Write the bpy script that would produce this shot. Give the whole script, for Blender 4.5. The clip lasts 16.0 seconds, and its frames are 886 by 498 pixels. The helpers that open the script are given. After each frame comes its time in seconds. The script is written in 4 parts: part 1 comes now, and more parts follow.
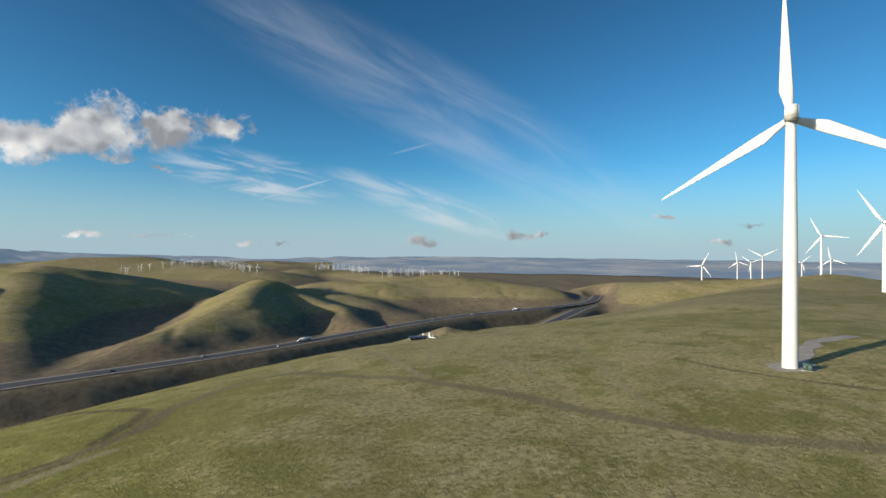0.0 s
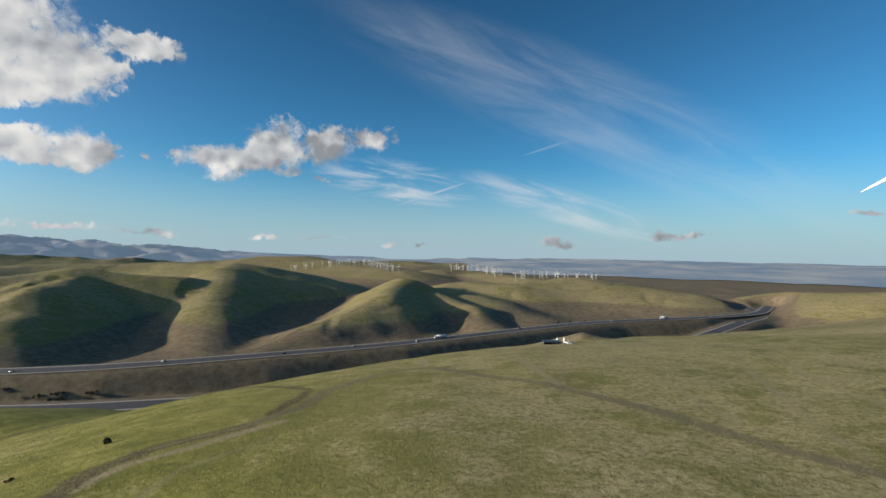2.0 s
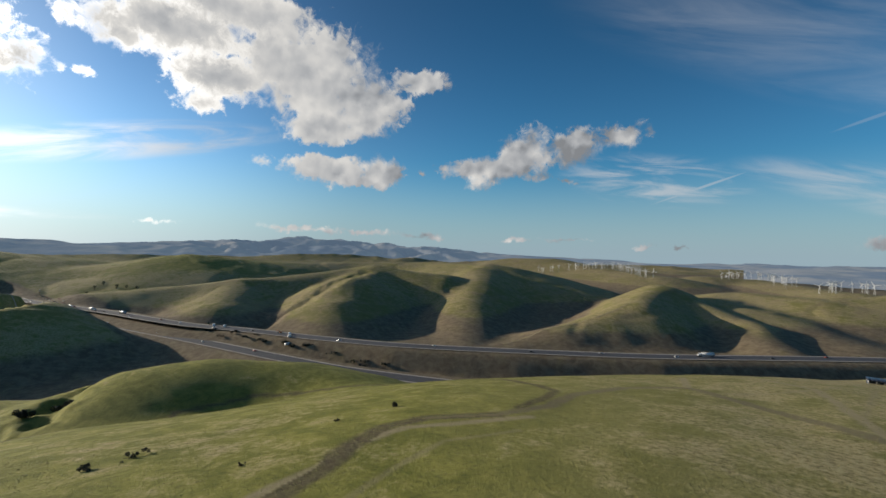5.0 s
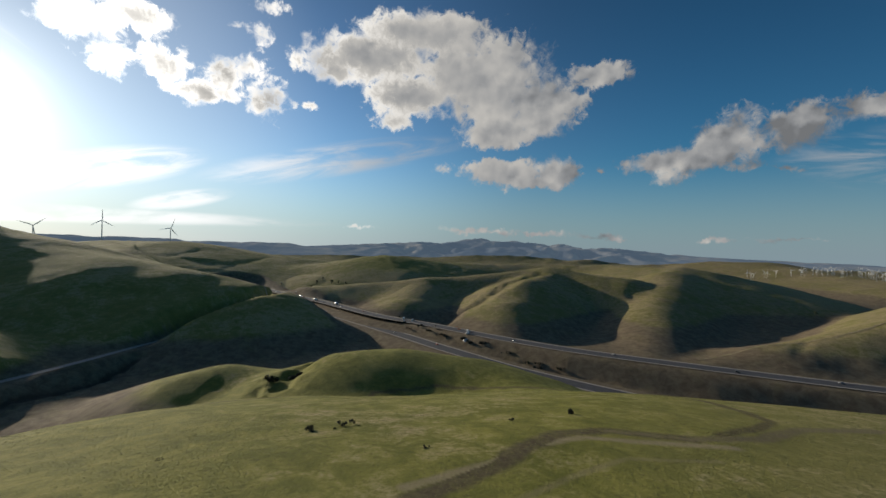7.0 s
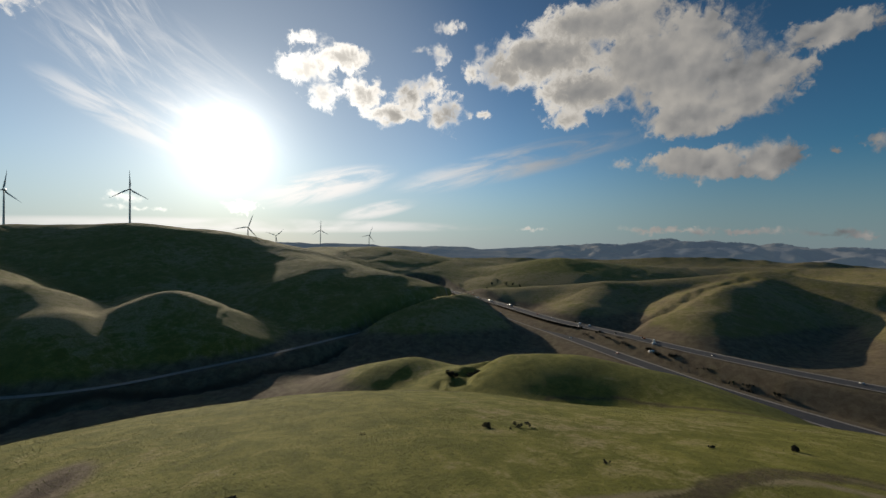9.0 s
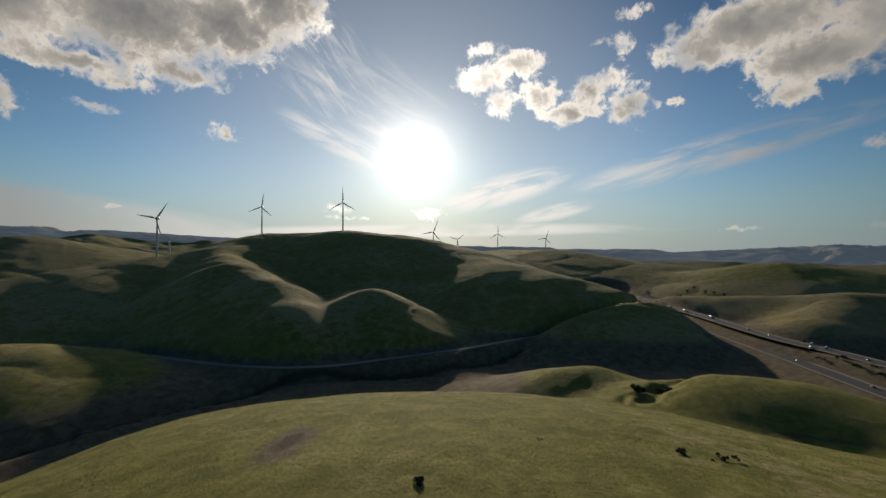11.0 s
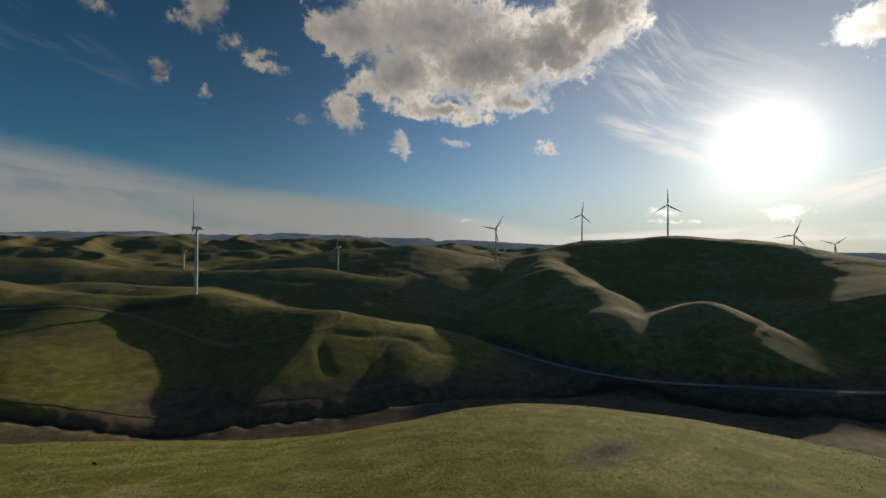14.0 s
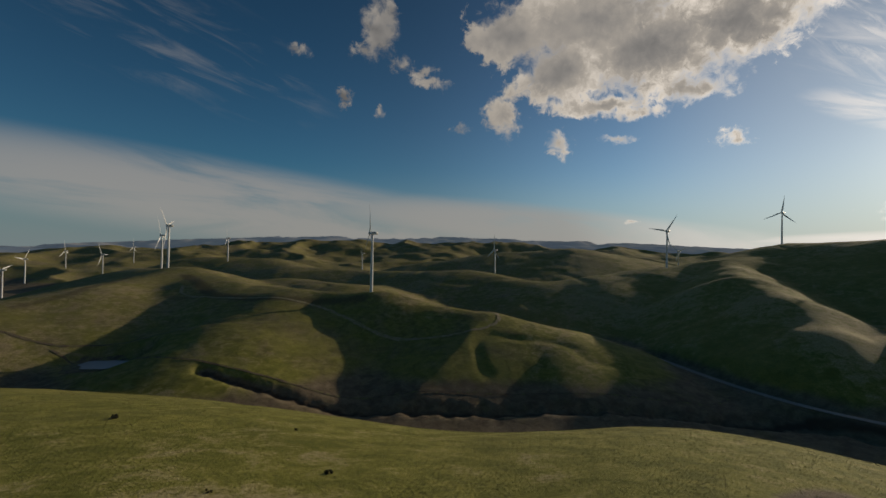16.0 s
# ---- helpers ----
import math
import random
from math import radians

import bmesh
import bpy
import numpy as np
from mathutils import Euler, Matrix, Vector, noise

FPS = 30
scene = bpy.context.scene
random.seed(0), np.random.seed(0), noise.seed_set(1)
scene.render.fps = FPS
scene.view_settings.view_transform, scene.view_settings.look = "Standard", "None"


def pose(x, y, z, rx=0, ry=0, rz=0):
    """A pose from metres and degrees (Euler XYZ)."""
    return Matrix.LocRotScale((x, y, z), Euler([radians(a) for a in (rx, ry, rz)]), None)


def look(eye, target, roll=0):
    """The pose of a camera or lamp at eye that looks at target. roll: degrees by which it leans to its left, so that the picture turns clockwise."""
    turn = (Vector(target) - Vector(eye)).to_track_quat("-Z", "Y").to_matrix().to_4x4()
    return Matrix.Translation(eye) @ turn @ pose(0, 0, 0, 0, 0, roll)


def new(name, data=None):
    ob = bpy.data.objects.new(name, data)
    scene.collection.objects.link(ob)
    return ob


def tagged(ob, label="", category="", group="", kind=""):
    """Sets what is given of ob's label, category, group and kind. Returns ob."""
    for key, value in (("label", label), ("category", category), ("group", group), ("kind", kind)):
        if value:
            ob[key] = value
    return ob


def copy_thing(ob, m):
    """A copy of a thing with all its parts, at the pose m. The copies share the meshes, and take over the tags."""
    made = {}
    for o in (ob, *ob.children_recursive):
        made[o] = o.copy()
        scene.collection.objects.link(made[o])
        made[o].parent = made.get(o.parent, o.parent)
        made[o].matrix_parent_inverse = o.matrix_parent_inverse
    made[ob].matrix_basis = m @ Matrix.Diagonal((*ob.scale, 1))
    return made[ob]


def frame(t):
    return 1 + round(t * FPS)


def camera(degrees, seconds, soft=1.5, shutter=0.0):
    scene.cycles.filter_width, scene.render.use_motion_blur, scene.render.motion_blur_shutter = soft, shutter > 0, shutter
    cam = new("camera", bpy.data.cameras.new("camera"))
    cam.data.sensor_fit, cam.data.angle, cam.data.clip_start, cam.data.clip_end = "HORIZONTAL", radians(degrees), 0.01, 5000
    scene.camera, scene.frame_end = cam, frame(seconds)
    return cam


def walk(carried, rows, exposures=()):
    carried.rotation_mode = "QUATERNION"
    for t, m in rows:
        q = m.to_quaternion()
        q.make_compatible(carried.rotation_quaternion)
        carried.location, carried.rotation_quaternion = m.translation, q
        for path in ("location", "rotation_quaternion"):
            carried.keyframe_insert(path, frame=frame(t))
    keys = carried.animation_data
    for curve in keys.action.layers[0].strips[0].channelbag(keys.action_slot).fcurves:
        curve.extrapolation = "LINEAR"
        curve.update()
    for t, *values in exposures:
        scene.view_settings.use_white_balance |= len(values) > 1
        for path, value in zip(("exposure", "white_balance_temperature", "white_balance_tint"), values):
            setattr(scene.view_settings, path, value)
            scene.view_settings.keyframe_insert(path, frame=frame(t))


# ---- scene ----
CAM_Z = 35.0
cam = camera(90.0, 16.0)
ROWS = [
    (0.0, 0.00, 0.16, -0.32), (0.5, 3.50, 0.16, -0.36), (1.0, 7.43, 0.20, -0.49), (1.5, 12.25, 0.23, -0.57),
    (2.0, 17.08, 0.22, -0.64), (2.5, 21.73, 0.24, -0.75), (3.0, 26.36, 0.23, -0.81), (3.5, 31.17, 0.24, -0.90),
    (4.0, 36.52, 0.19, -0.97), (4.5, 42.13, 0.16, -1.06), (5.0, 48.19, 0.09, -1.09), (7.5, 75.99, -0.14, -0.93),
    (8.0, 81.63, -0.13, -0.69), (10.5, 109.26, 0.13, -0.22), (11.0, 115.15, 0.23, -0.21), (11.5, 121.27, 0.34, -0.24),
    (12.0, 127.65, 0.46, -0.26), (12.5, 134.26, 0.52, -0.24), (13.0, 141.19, 0.64, -0.24), (13.5, 148.18, 0.75, -0.42),
    (14.0, 154.80, 0.79, -0.60), (14.5, 160.82, 0.84, -0.81), (15.0, 165.47, 0.87, -0.86), (15.5, 170.36, 0.92, -0.94),
    (16.0, 174.80, 0.93, -1.13),
]
walk(cam, [(t, pose(0, 0, CAM_Z, 90 + p, r, y)) for t, y, p, r in ROWS],
     exposures=[(0, 0.5, 6550, 10), (3.5, 0.33, 6550, 10), (5, 0.17, 6600, 10), (8, -0.55, 6800, 10), (11, -0.8, 7250, 12), (13, -0.85, 7300, 12), (16, -0.85, 7450, 13)])

# ---- light ----
SUN_AZ, SUN_EL = radians(118.8), math.atan(0.2155)
SUN_DIR = Vector((-math.sin(SUN_AZ) * math.cos(SUN_EL), math.cos(SUN_AZ) * math.cos(SUN_EL), math.sin(SUN_EL)))


class Graph:
    """Short hand for building node trees."""

    def __init__(self, tree):
        self.tree, self.nodes, self.links = tree, tree.nodes, tree.links

    def put(self, socket, value):
        if isinstance(value, bpy.types.NodeSocket):
            self.links.new(value, socket)
        elif value is not None:
            socket.default_value = value

    def add(self, kind, inputs=None, **props):
        n = self.nodes.new(kind)
        for key, value in props.items():
            setattr(n, key, value)
        for key, value in (inputs or {}).items():
            self.put(n.inputs[key], value)
        return n

    def math(self, op, a, b=None, c=None):
        n = self.add("ShaderNodeMath", operation=op)
        for i, v in enumerate((a, b, c)):
            self.put(n.inputs[i], v)
        return n.outputs[0]

    def vec(self, op, a, b=None, scale=None):
        n = self.add("ShaderNodeVectorMath", operation=op)
        self.put(n.inputs[0], a)
        self.put(n.inputs[1], b)
        if scale is not None:
            self.put(n.inputs["Scale"], scale)
        return n.outputs["Value"] if op in ("DOT_PRODUCT", "LENGTH", "DISTANCE") else n.outputs[0]

    def noise(self, vector, scale, detail=4.0, rough=0.55, distort=0.0):
        n = self.add("ShaderNodeTexNoise", {"Vector": vector, "Scale": scale, "Detail": detail, "Roughness": rough, "Distortion": distort})
        return n.outputs["Fac"]

    def ramp(self, fac, lo, hi, a=0.0, b=1.0, smooth=True):
        n = self.add("ShaderNodeMapRange", {"Value": fac, "From Min": lo, "From Max": hi, "To Min": a, "To Max": b})
        n.interpolation_type = "SMOOTHSTEP" if smooth else "LINEAR"
        return n.outputs["Result"]

    def mix(self, fac, a, b, blend="MIX"):
        n = self.add("ShaderNodeMix", data_type="RGBA", blend_type=blend)
        self.put(n.inputs["Factor"], fac)
        for key, v in (("A", a), ("B", b)):
            sock = [q for q in n.inputs if q.name == key and q.type == "RGBA"][0]
            self.put(sock, (*v, 1.0) if isinstance(v, tuple) and len(v) == 3 else v)
        return [q for q in n.outputs if q.type == "RGBA"][0]


def toward(az, tan_el):
    a = radians(az)
    return Vector((-math.sin(a), math.cos(a), tan_el)).normalized()


def make_sky():
    world = bpy.data.worlds.new("sky")
    scene.world = world
    world.use_nodes = True
    world.node_tree.nodes.clear()
    g = Graph(world.node_tree)
    ray = g.vec("NORMALIZE", g.add("ShaderNodeTexCoord").outputs["Generated"])
    sky = g.add("ShaderNodeTexSky", sky_type="NISHITA", sun_disc=False, sun_elevation=SUN_EL, sun_rotation=-SUN_AZ,
                altitude=100.0, air_density=1.0, dust_density=0.3, ozone_density=3.0)
    col = sky.outputs[0]
    sep = g.add("ShaderNodeSeparateXYZ", {"Vector": ray})
    up = sep.outputs["Z"]
    to_sun = g.vec("DOT_PRODUCT", ray, tuple(SUN_DIR))
    near_sun = g.ramp(to_sun, 0.58, 0.98)

    # puffy clouds: every puff is an ellipse on the sky
    wob = g.add("ShaderNodeTexNoise", {"Vector": ray, "Scale": 20.0, "Detail": 5.0, "Roughness": 0.65})
    shift = g.vec("SCALE", g.vec("SUBTRACT", wob.outputs["Color"], (0.5, 0.5, 0.5)), scale=0.042)
    bent = g.vec("ADD", ray, shift)
    field = None
    for az, te, sa, sb in CUMULUS:
        c = toward(az, te)
        r = Vector((c.y, -c.x, 0)).normalized()
        u = r.cross(c)
        at = g.add("ShaderNodeCombineXYZ", {"X": g.vec("DOT_PRODUCT", bent, tuple(r / (sa * 1.12))), "Y": g.vec("DOT_PRODUCT", g.vec("SUBTRACT", bent, tuple(c)), tuple(u / (sb * 1.15)))})
        dense = min(1.0, max(0.36, math.sqrt(sa * sb) / 0.060))
        e = g.math("MULTIPLY_ADD", g.vec("LENGTH", at.outputs[0]), -dense, dense)
        field = e if field is None else g.math("SMOOTH_MAX", field, e, 0.28)
    field = g.math("MAXIMUM", field, -1.5)

    def billows(v, sizes):
        """Heaped rounded lumps."""
        out = None
        for sc, w in sizes:
            n = g.add("ShaderNodeTexVoronoi", {"Vector": v, "Scale": sc, "Smoothness": 0.55}, feature="SMOOTH_F1")
            q = g.math("MULTIPLY", g.math("SUBTRACT", 0.58, n.outputs["Distance"]), w)
            out = q if out is None else g.math("ADD", out, q)
        return out
    soft = g.add("ShaderNodeTexNoise", {"Vector": ray, "Scale": 26.0, "Detail": 5.0, "Roughness": 0.6})
    curl = g.vec("SCALE", g.vec("SUBTRACT", soft.outputs["Color"], (0.5, 0.5, 0.5)), scale=0.035)
    here = g.vec("ADD", ray, curl)
    lumps = billows(here, ((19.0, 0.50), (43.0, 0.30)))
    wisp = g.noise(ray, 48.0, 8.0, 0.66, 0.4)
    fluff = g.math("ADD", g.math("MULTIPLY", lumps, 0.8), g.math("MULTIPLY", g.math("SUBTRACT", wisp, 0.5), 1.7))
    body = g.math("ADD", field, g.math("MULTIPLY", fluff, 0.60))
    # edges are torn in places and crisp in others
    torn = g.ramp(g.noise(ray, 11.0, 3.0), 0.4, 0.65, 0.26, 0.60)
    cover = g.ramp(g.math("DIVIDE", g.math("SUBTRACT", body, 0.02), torn), 0.0, 1.0)
    # light on the clouds: the side towards the sun is white, thick middles and bases are grey
    lift = (SUN_DIR * 0.7 + Vector((0, 0, 1.0))).normalized() * 0.016
    side = g.math("SUBTRACT", lumps, billows(g.vec("ADD", here, tuple(lift)), ((19.0, 0.50), (43.0, 0.30))))
    low = g.math("SUBTRACT", g.noise(ray, 10.0, 3.0), g.noise(g.vec("ADD", ray, tuple(lift * 4)), 10.0, 3.0))
    side = g.math("ADD", side, g.math("MULTIPLY", low, 1.0))
    thick = g.ramp(body, 0.25, 1.05)
    lit = g.math("ADD", g.ramp(to_sun, 0.3, 0.92, 0.41, 0.78), g.math("MULTIPLY", side, g.ramp(to_sun, 0.0, 0.9, 0.85, 0.28)))
    lit = g.math("SUBTRACT", lit, g.math("MULTIPLY", thick, g.math("ADD", 0.10, g.math("MULTIPLY", near_sun, 0.30))))
    lit = g.math("ADD", lit, g.math("MULTIPLY", near_sun, g.ramp(body, 0.62, 0.12, 0.0, 1.0)))
    lit = g.math("ADD", lit, g.math("MULTIPLY", g.math("SUBTRACT", wisp, 0.5), 0.16))
    lit = g.math("ADD", lit, g.ramp(to_sun, 0.93, 1.0, 0.0, 1.2))
    lit = g.math("MAXIMUM", g.math("MULTIPLY", lit, CLOUD_GAIN), 0.26 * CLOUD_GAIN)
    puff_col = g.mix(g.ramp(lit, 0.30 * CLOUD_GAIN, 0.75 * CLOUD_GAIN), (0.88, 0.93, 1.0), (1.0, 0.985, 0.95))
    puff_col = g.vec("SCALE", puff_col, scale=lit)

    # thin high streaks: direction on the sphere, spread along a long axis
    def streaks(az, te, tilt, length, width, scale, lo, hi, strength):
        c = toward(az, te)
        r = Vector((c.y, -c.x, 0)).normalized()
        u = r.cross(c)
        t = radians(tilt)
        r, u = r * math.cos(t) + u * math.sin(t), u * math.cos(t) - r * math.sin(t)
        q = g.vec("SUBTRACT", ray, tuple(c))
        a, b, f = (g.vec("DOT_PRODUCT", q, tuple(v)) for v in (r, u, c))
        comb = g.add("ShaderNodeCombineXYZ", {"X": g.math("MULTIPLY", a, 1.6), "Y": g.math("MULTIPLY", b, 9.0), "Z": f})
        n = g.noise(comb.outputs[0], scale, 6.0, 0.6, 0.6)
        a, b = g.math("DIVIDE", a, length), g.math("DIVIDE", b, width)
        e = g.math("ADD", g.math("MULTIPLY", a, a), g.math("MULTIPLY", b, b))
        e = g.math("MULTIPLY", g.ramp(e, 1.0, 0.1), g.math("GREATER_THAN", f, -0.9))
        return g.math("MULTIPLY", g.math("MULTIPLY", g.ramp(n, lo, hi), e), strength)
    thin = None
    for s in CIRRUS:
        m = streaks(*s)
        thin = m if thin is None else g.math("MAXIMUM", thin, m)

    haze = g.ramp(up, 0.20, -0.02)
    col = g.vec("MULTIPLY", col, g.mix(g.ramp(to_sun, 0.2, 0.95), SKY_TINT, (0.80, 0.98, 1.12)))
    white = g.math("ADD", CLOUD_GAIN * 0.62, g.math("MULTIPLY", g.ramp(to_sun, 0.74, 1.0), CLOUD_GAIN * 1.1))
    white_col = g.vec("SCALE", (0.97, 0.98, 1.0), scale=white)
    col = g.mix(g.math("MULTIPLY", haze, 0.85), col, tuple(CLOUD_GAIN * v for v in (0.36, 0.47, 0.56)))
    col = g.vec("SCALE", col, scale=g.math("MULTIPLY", g.ramp(to_sun, 0.48, 1.0, 0.85, 1.40), g.ramp(up, 0.05, 0.6, 1.08, 0.70)))
    col = g.mix(g.ramp(to_sun, 0.82, 1.0, 0.0, 0.34), col, tuple(CLOUD_GAIN * v for v in (0.84, 0.96, 1.08)))
    col = g.mix(thin, col, white_col)
    col = g.mix(cover, col, puff_col)
    # the bright air right round the sun
    ang = g.math("ARCCOSINE", g.math("MINIMUM", to_sun, 0.99999))
    glow = g.math("ADD", g.math("MULTIPLY", g.math("EXPONENT", g.math("MULTIPLY", ang, -22.0)), 34.0),
                  g.math("MULTIPLY", g.math("EXPONENT", g.math("MULTIPLY", ang, -5.0)), 0.9))
    col = g.vec("ADD", col, g.vec("SCALE", (1.0, 0.97, 0.9), scale=glow))
    back_node = g.add("ShaderNodeBackground", {"Color": col, "Strength": 0.1})
    out = g.add("ShaderNodeOutputWorld")
    g.links.new(back_node.outputs[0], out.inputs["Surface"])


CLOUD_GAIN = 9.0
SKY_TINT = (0.40, 0.97, 1.22)
CUMULUS = []


def cumulus(*puffs):
    """One cloud: azimuth, tangent of the elevation, half width and half height of each of its puffs."""
    CUMULUS.extend(puffs)


# heap high over the spurs
cumulus((80.3, 0.42, 0.13, 0.0448), (73.6, 0.485, 0.131, 0.0398), (68.5, 0.397, 0.092, 0.0634), (75.2, 0.341, 0.096, 0.0433), (64.5, 0.377, 0.119, 0.094), (58.9, 0.313, 0.09, 0.0604), (63.7, 0.262, 0.094, 0.0348), (77.4, 0.288, 0.039, 0.0227), (51.8, 0.377, 0.062, 0.0248), (53.5, 0.324, 0.027, 0.0173), (84.3, 0.383, 0.059, 0.0272))
# ragged puff beside it
cumulus((92.4, 0.307, 0.037, 0.0405), (90.2, 0.345, 0.018, 0.0136), (89.0, 0.398, 0.016, 0.0218), (89.3, 0.301, 0.009, 0.0088), (87.3, 0.301, 0.017, 0.0091))
# low puff under the heap
cumulus((62.3, 0.171, 0.109, 0.029), (56.3, 0.171, 0.047, 0.0333), (67.0, 0.181, 0.037, 0.0141), (58.8, 0.15, 0.068, 0.0172), (70.8, 0.178, 0.019, 0.0091))
# long puff over the hills
cumulus((43.6, 0.182, 0.092, 0.0247), (37.9, 0.217, 0.065, 0.0436), (36.9, 0.257, 0.035, 0.0236), (32.0, 0.223, 0.051, 0.0401), (26.5, 0.247, 0.044, 0.0225), (43.5, 0.157, 0.035, 0.0187), (36.4, 0.165, 0.029, 0.011), (32.8, 0.152, 0.028, 0.0084), (51.2, 0.17, 0.01, 0.0074))
# broken puff by the sun
cumulus((110.2, 0.449, 0.031, 0.014), (110.0, 0.384, 0.054, 0.0316), (105.6, 0.416, 0.059, 0.024), (107.9, 0.337, 0.038, 0.0331), (103.0, 0.339, 0.041, 0.0322), (99.4, 0.301, 0.068, 0.0201), (96.6, 0.341, 0.041, 0.0334), (94.7, 0.371, 0.032, 0.0197), (92.4, 0.498, 0.033, 0.0161), (93.2, 0.44, 0.018, 0.0253), (95.8, 0.442, 0.015, 0.0072), (91.7, 0.321, 0.028, 0.0103))
# great dark heap
cumulus((166.3, 0.497, 0.084, 0.0527), (157.3, 0.516, 0.209, 0.0708), (160.0, 0.411, 0.099, 0.064), (150.3, 0.442, 0.174, 0.0937), (141.6, 0.455, 0.116, 0.0714), (135.7, 0.524, 0.084, 0.0645), (155.2, 0.328, 0.112, 0.0204), (151.4, 0.308, 0.072, 0.0162), (146.0, 0.344, 0.072, 0.0231), (167.7, 0.313, 0.038, 0.0423), (166.8, 0.281, 0.022, 0.0216), (160.2, 0.25, 0.022, 0.0299))
# scraps beyond the heap
cumulus((-176.6, 0.517, 0.034, 0.0571), (-174.9, 0.454, 0.032, 0.0149), (177.9, 0.417, 0.038, 0.011), (-172.4, 0.351, 0.014, 0.0225), (-166.7, 0.437, 0.026, 0.0124), (166.4, 0.369, 0.019, 0.0227), (141.0, 0.228, 0.021, 0.0082))
# far scraps
cumulus((176.4, 0.393, 0.03, 0.0119), (-176.7, 0.325, 0.009, 0.0191), (-179.6, 0.427, 0.029, 0.017), (172.5, 0.287, 0.026, 0.0102), (153.1, 0.255, 0.036, 0.0071), (141.4, 0.243, 0.027, 0.0121))
# specks over the plain
cumulus((3.6, 0.025, 0.033, 0.0115), (2.3, 0.017, 0.051, 0.0076), (23.8, 0.012, 0.017, 0.0082), (39.4, 0.024, 0.025, 0.0049), (-10.9, 0.033, 0.046, 0.0063), (-8.8, 0.035, 0.015, 0.0076), (-35.1, 0.049, 0.032, 0.0063), (-31.9, 0.02, 0.02, 0.0054), (20.6, 0.009, 0.016, 0.0036), (-26.8, 0.068, 0.024, 0.0045))
# row over the mountain
cumulus((81.5, 0.042, 0.031, 0.0043), (68.1, 0.041, 0.046, 0.006), (64.2, 0.038, 0.06, 0.0073), (58.6, 0.034, 0.062, 0.0075), (51.8, 0.031, 0.056, 0.0076), (49.2, 0.023, 0.031, 0.0064), (38.4, 0.025, 0.037, 0.005), (32.8, 0.024, 0.047, 0.0037))
# pale banks under the sun
cumulus((128.5, 0.09, 0.041, 0.0099), (117.4, 0.081, 0.032, 0.0139), (151.6, 0.076, 0.017, 0.005), (126.8, 0.069, 0.047, 0.0062))
CIRRUS = [
    (0.0, 0.31, -26.0, 0.60, 0.115, 1.7, 0.26, 0.85, 0.27),
    (2.0, 0.10, -18.0, 0.26, 0.045, 3.0, 0.36, 0.68, 0.5),
    (23.0, 0.15, -7.0, 0.20, 0.06, 3.6, 0.42, 0.68, 0.6),
    (84.0, 0.19, 11.0, 0.30, 0.04, 3.0, 0.36, 0.66, 0.75),
    (107.5, 0.135, 14.0, 0.17, 0.040, 4.0, 0.34, 0.58, 0.95),
    (101.0, 0.085, 12.0, 0.10, 0.020, 4.0, 0.30, 0.55, 0.8),
    (128.0, 0.235, -24.0, 0.16, 0.035, 4.5, 0.34, 0.62, 0.6),
    (163.0, 0.065, -6.0, 0.62, 0.060, 1.5, 0.15, 0.50, 0.75),
    (118.0, 0.045, 1.0, 0.60, 0.018, 3.0, 0.30, 0.60, 0.8),
    (130.0, 0.40, -50.0, 0.20, 0.10, 5.0, 0.44, 0.70, 0.55),
    (195.0, 0.09, -6.5, 0.85, 0.095, 1.5, 0.22, 0.55, 0.72),
    (124.0, 0.30, -28.0, 0.25, 0.14, 3.2, 0.42, 0.75, 0.5),
    (18.4, 0.129, 19.0, 0.095, 0.0032, 1.0, 0.05, 0.2, 0.35),
    (3.6, 0.231, 16.0, 0.07, 0.0035, 1.0, 0.05, 0.2, 0.15),
    (208.0, 0.42, -14.0, 0.35, 0.12, 3.0, 0.46, 0.75, 0.3),
]
make_sky()
lamp = bpy.data.lights.new("sun", "SUN")
lamp.energy, lamp.angle, lamp.color = 5.0, radians(0.6), (1.0, 0.90, 0.74)
sun = new("sun", lamp)
sun.matrix_world = look((0, 0, 400), Vector((0, 0, 400)) - SUN_DIR)


# ---- materials ----
def material(name):
    m = bpy.data.materials.new(name)
    m.use_nodes = True
    g = Graph(m.node_tree)
    return m, g, g.nodes["Principled BSDF"]


def plain(name, colour, rough=0.6, metal=0.0, vary=0.12, scale=3.0, grown=None):
    m, g, b = material(name)
    p = g.add("ShaderNodeTexCoord").outputs["Object"]
    n = g.noise(p, scale, 5.0)
    fine = g.noise(p, scale * 9, 3.0)
    f = g.math("ADD", g.math("MULTIPLY", n, 0.7), g.math("MULTIPLY", fine, 0.3))
    if grown:
        f = g.math("ADD", f, g.math("MULTIPLY", g.math("SUBTRACT", g.noise(p, 0.35, 5.0, 0.7), 0.5), 0.6))
    dark = tuple(c * (1 - vary) for c in colour)
    lite = tuple(min(1, c * (1 + vary)) for c in colour)
    c = g.mix(g.ramp(f, 0.3, 0.7), dark, lite)
    if grown:
        c = g.mix(g.ramp(g.noise(p, 0.16, 6.0, 0.7), 0.46, 0.60, 0.0, 0.85), c, grown)
    g.put(b.inputs["Base Color"], c)
    b.inputs["Roughness"].default_value, b.inputs["Metallic"].default_value = rough, metal
    return m


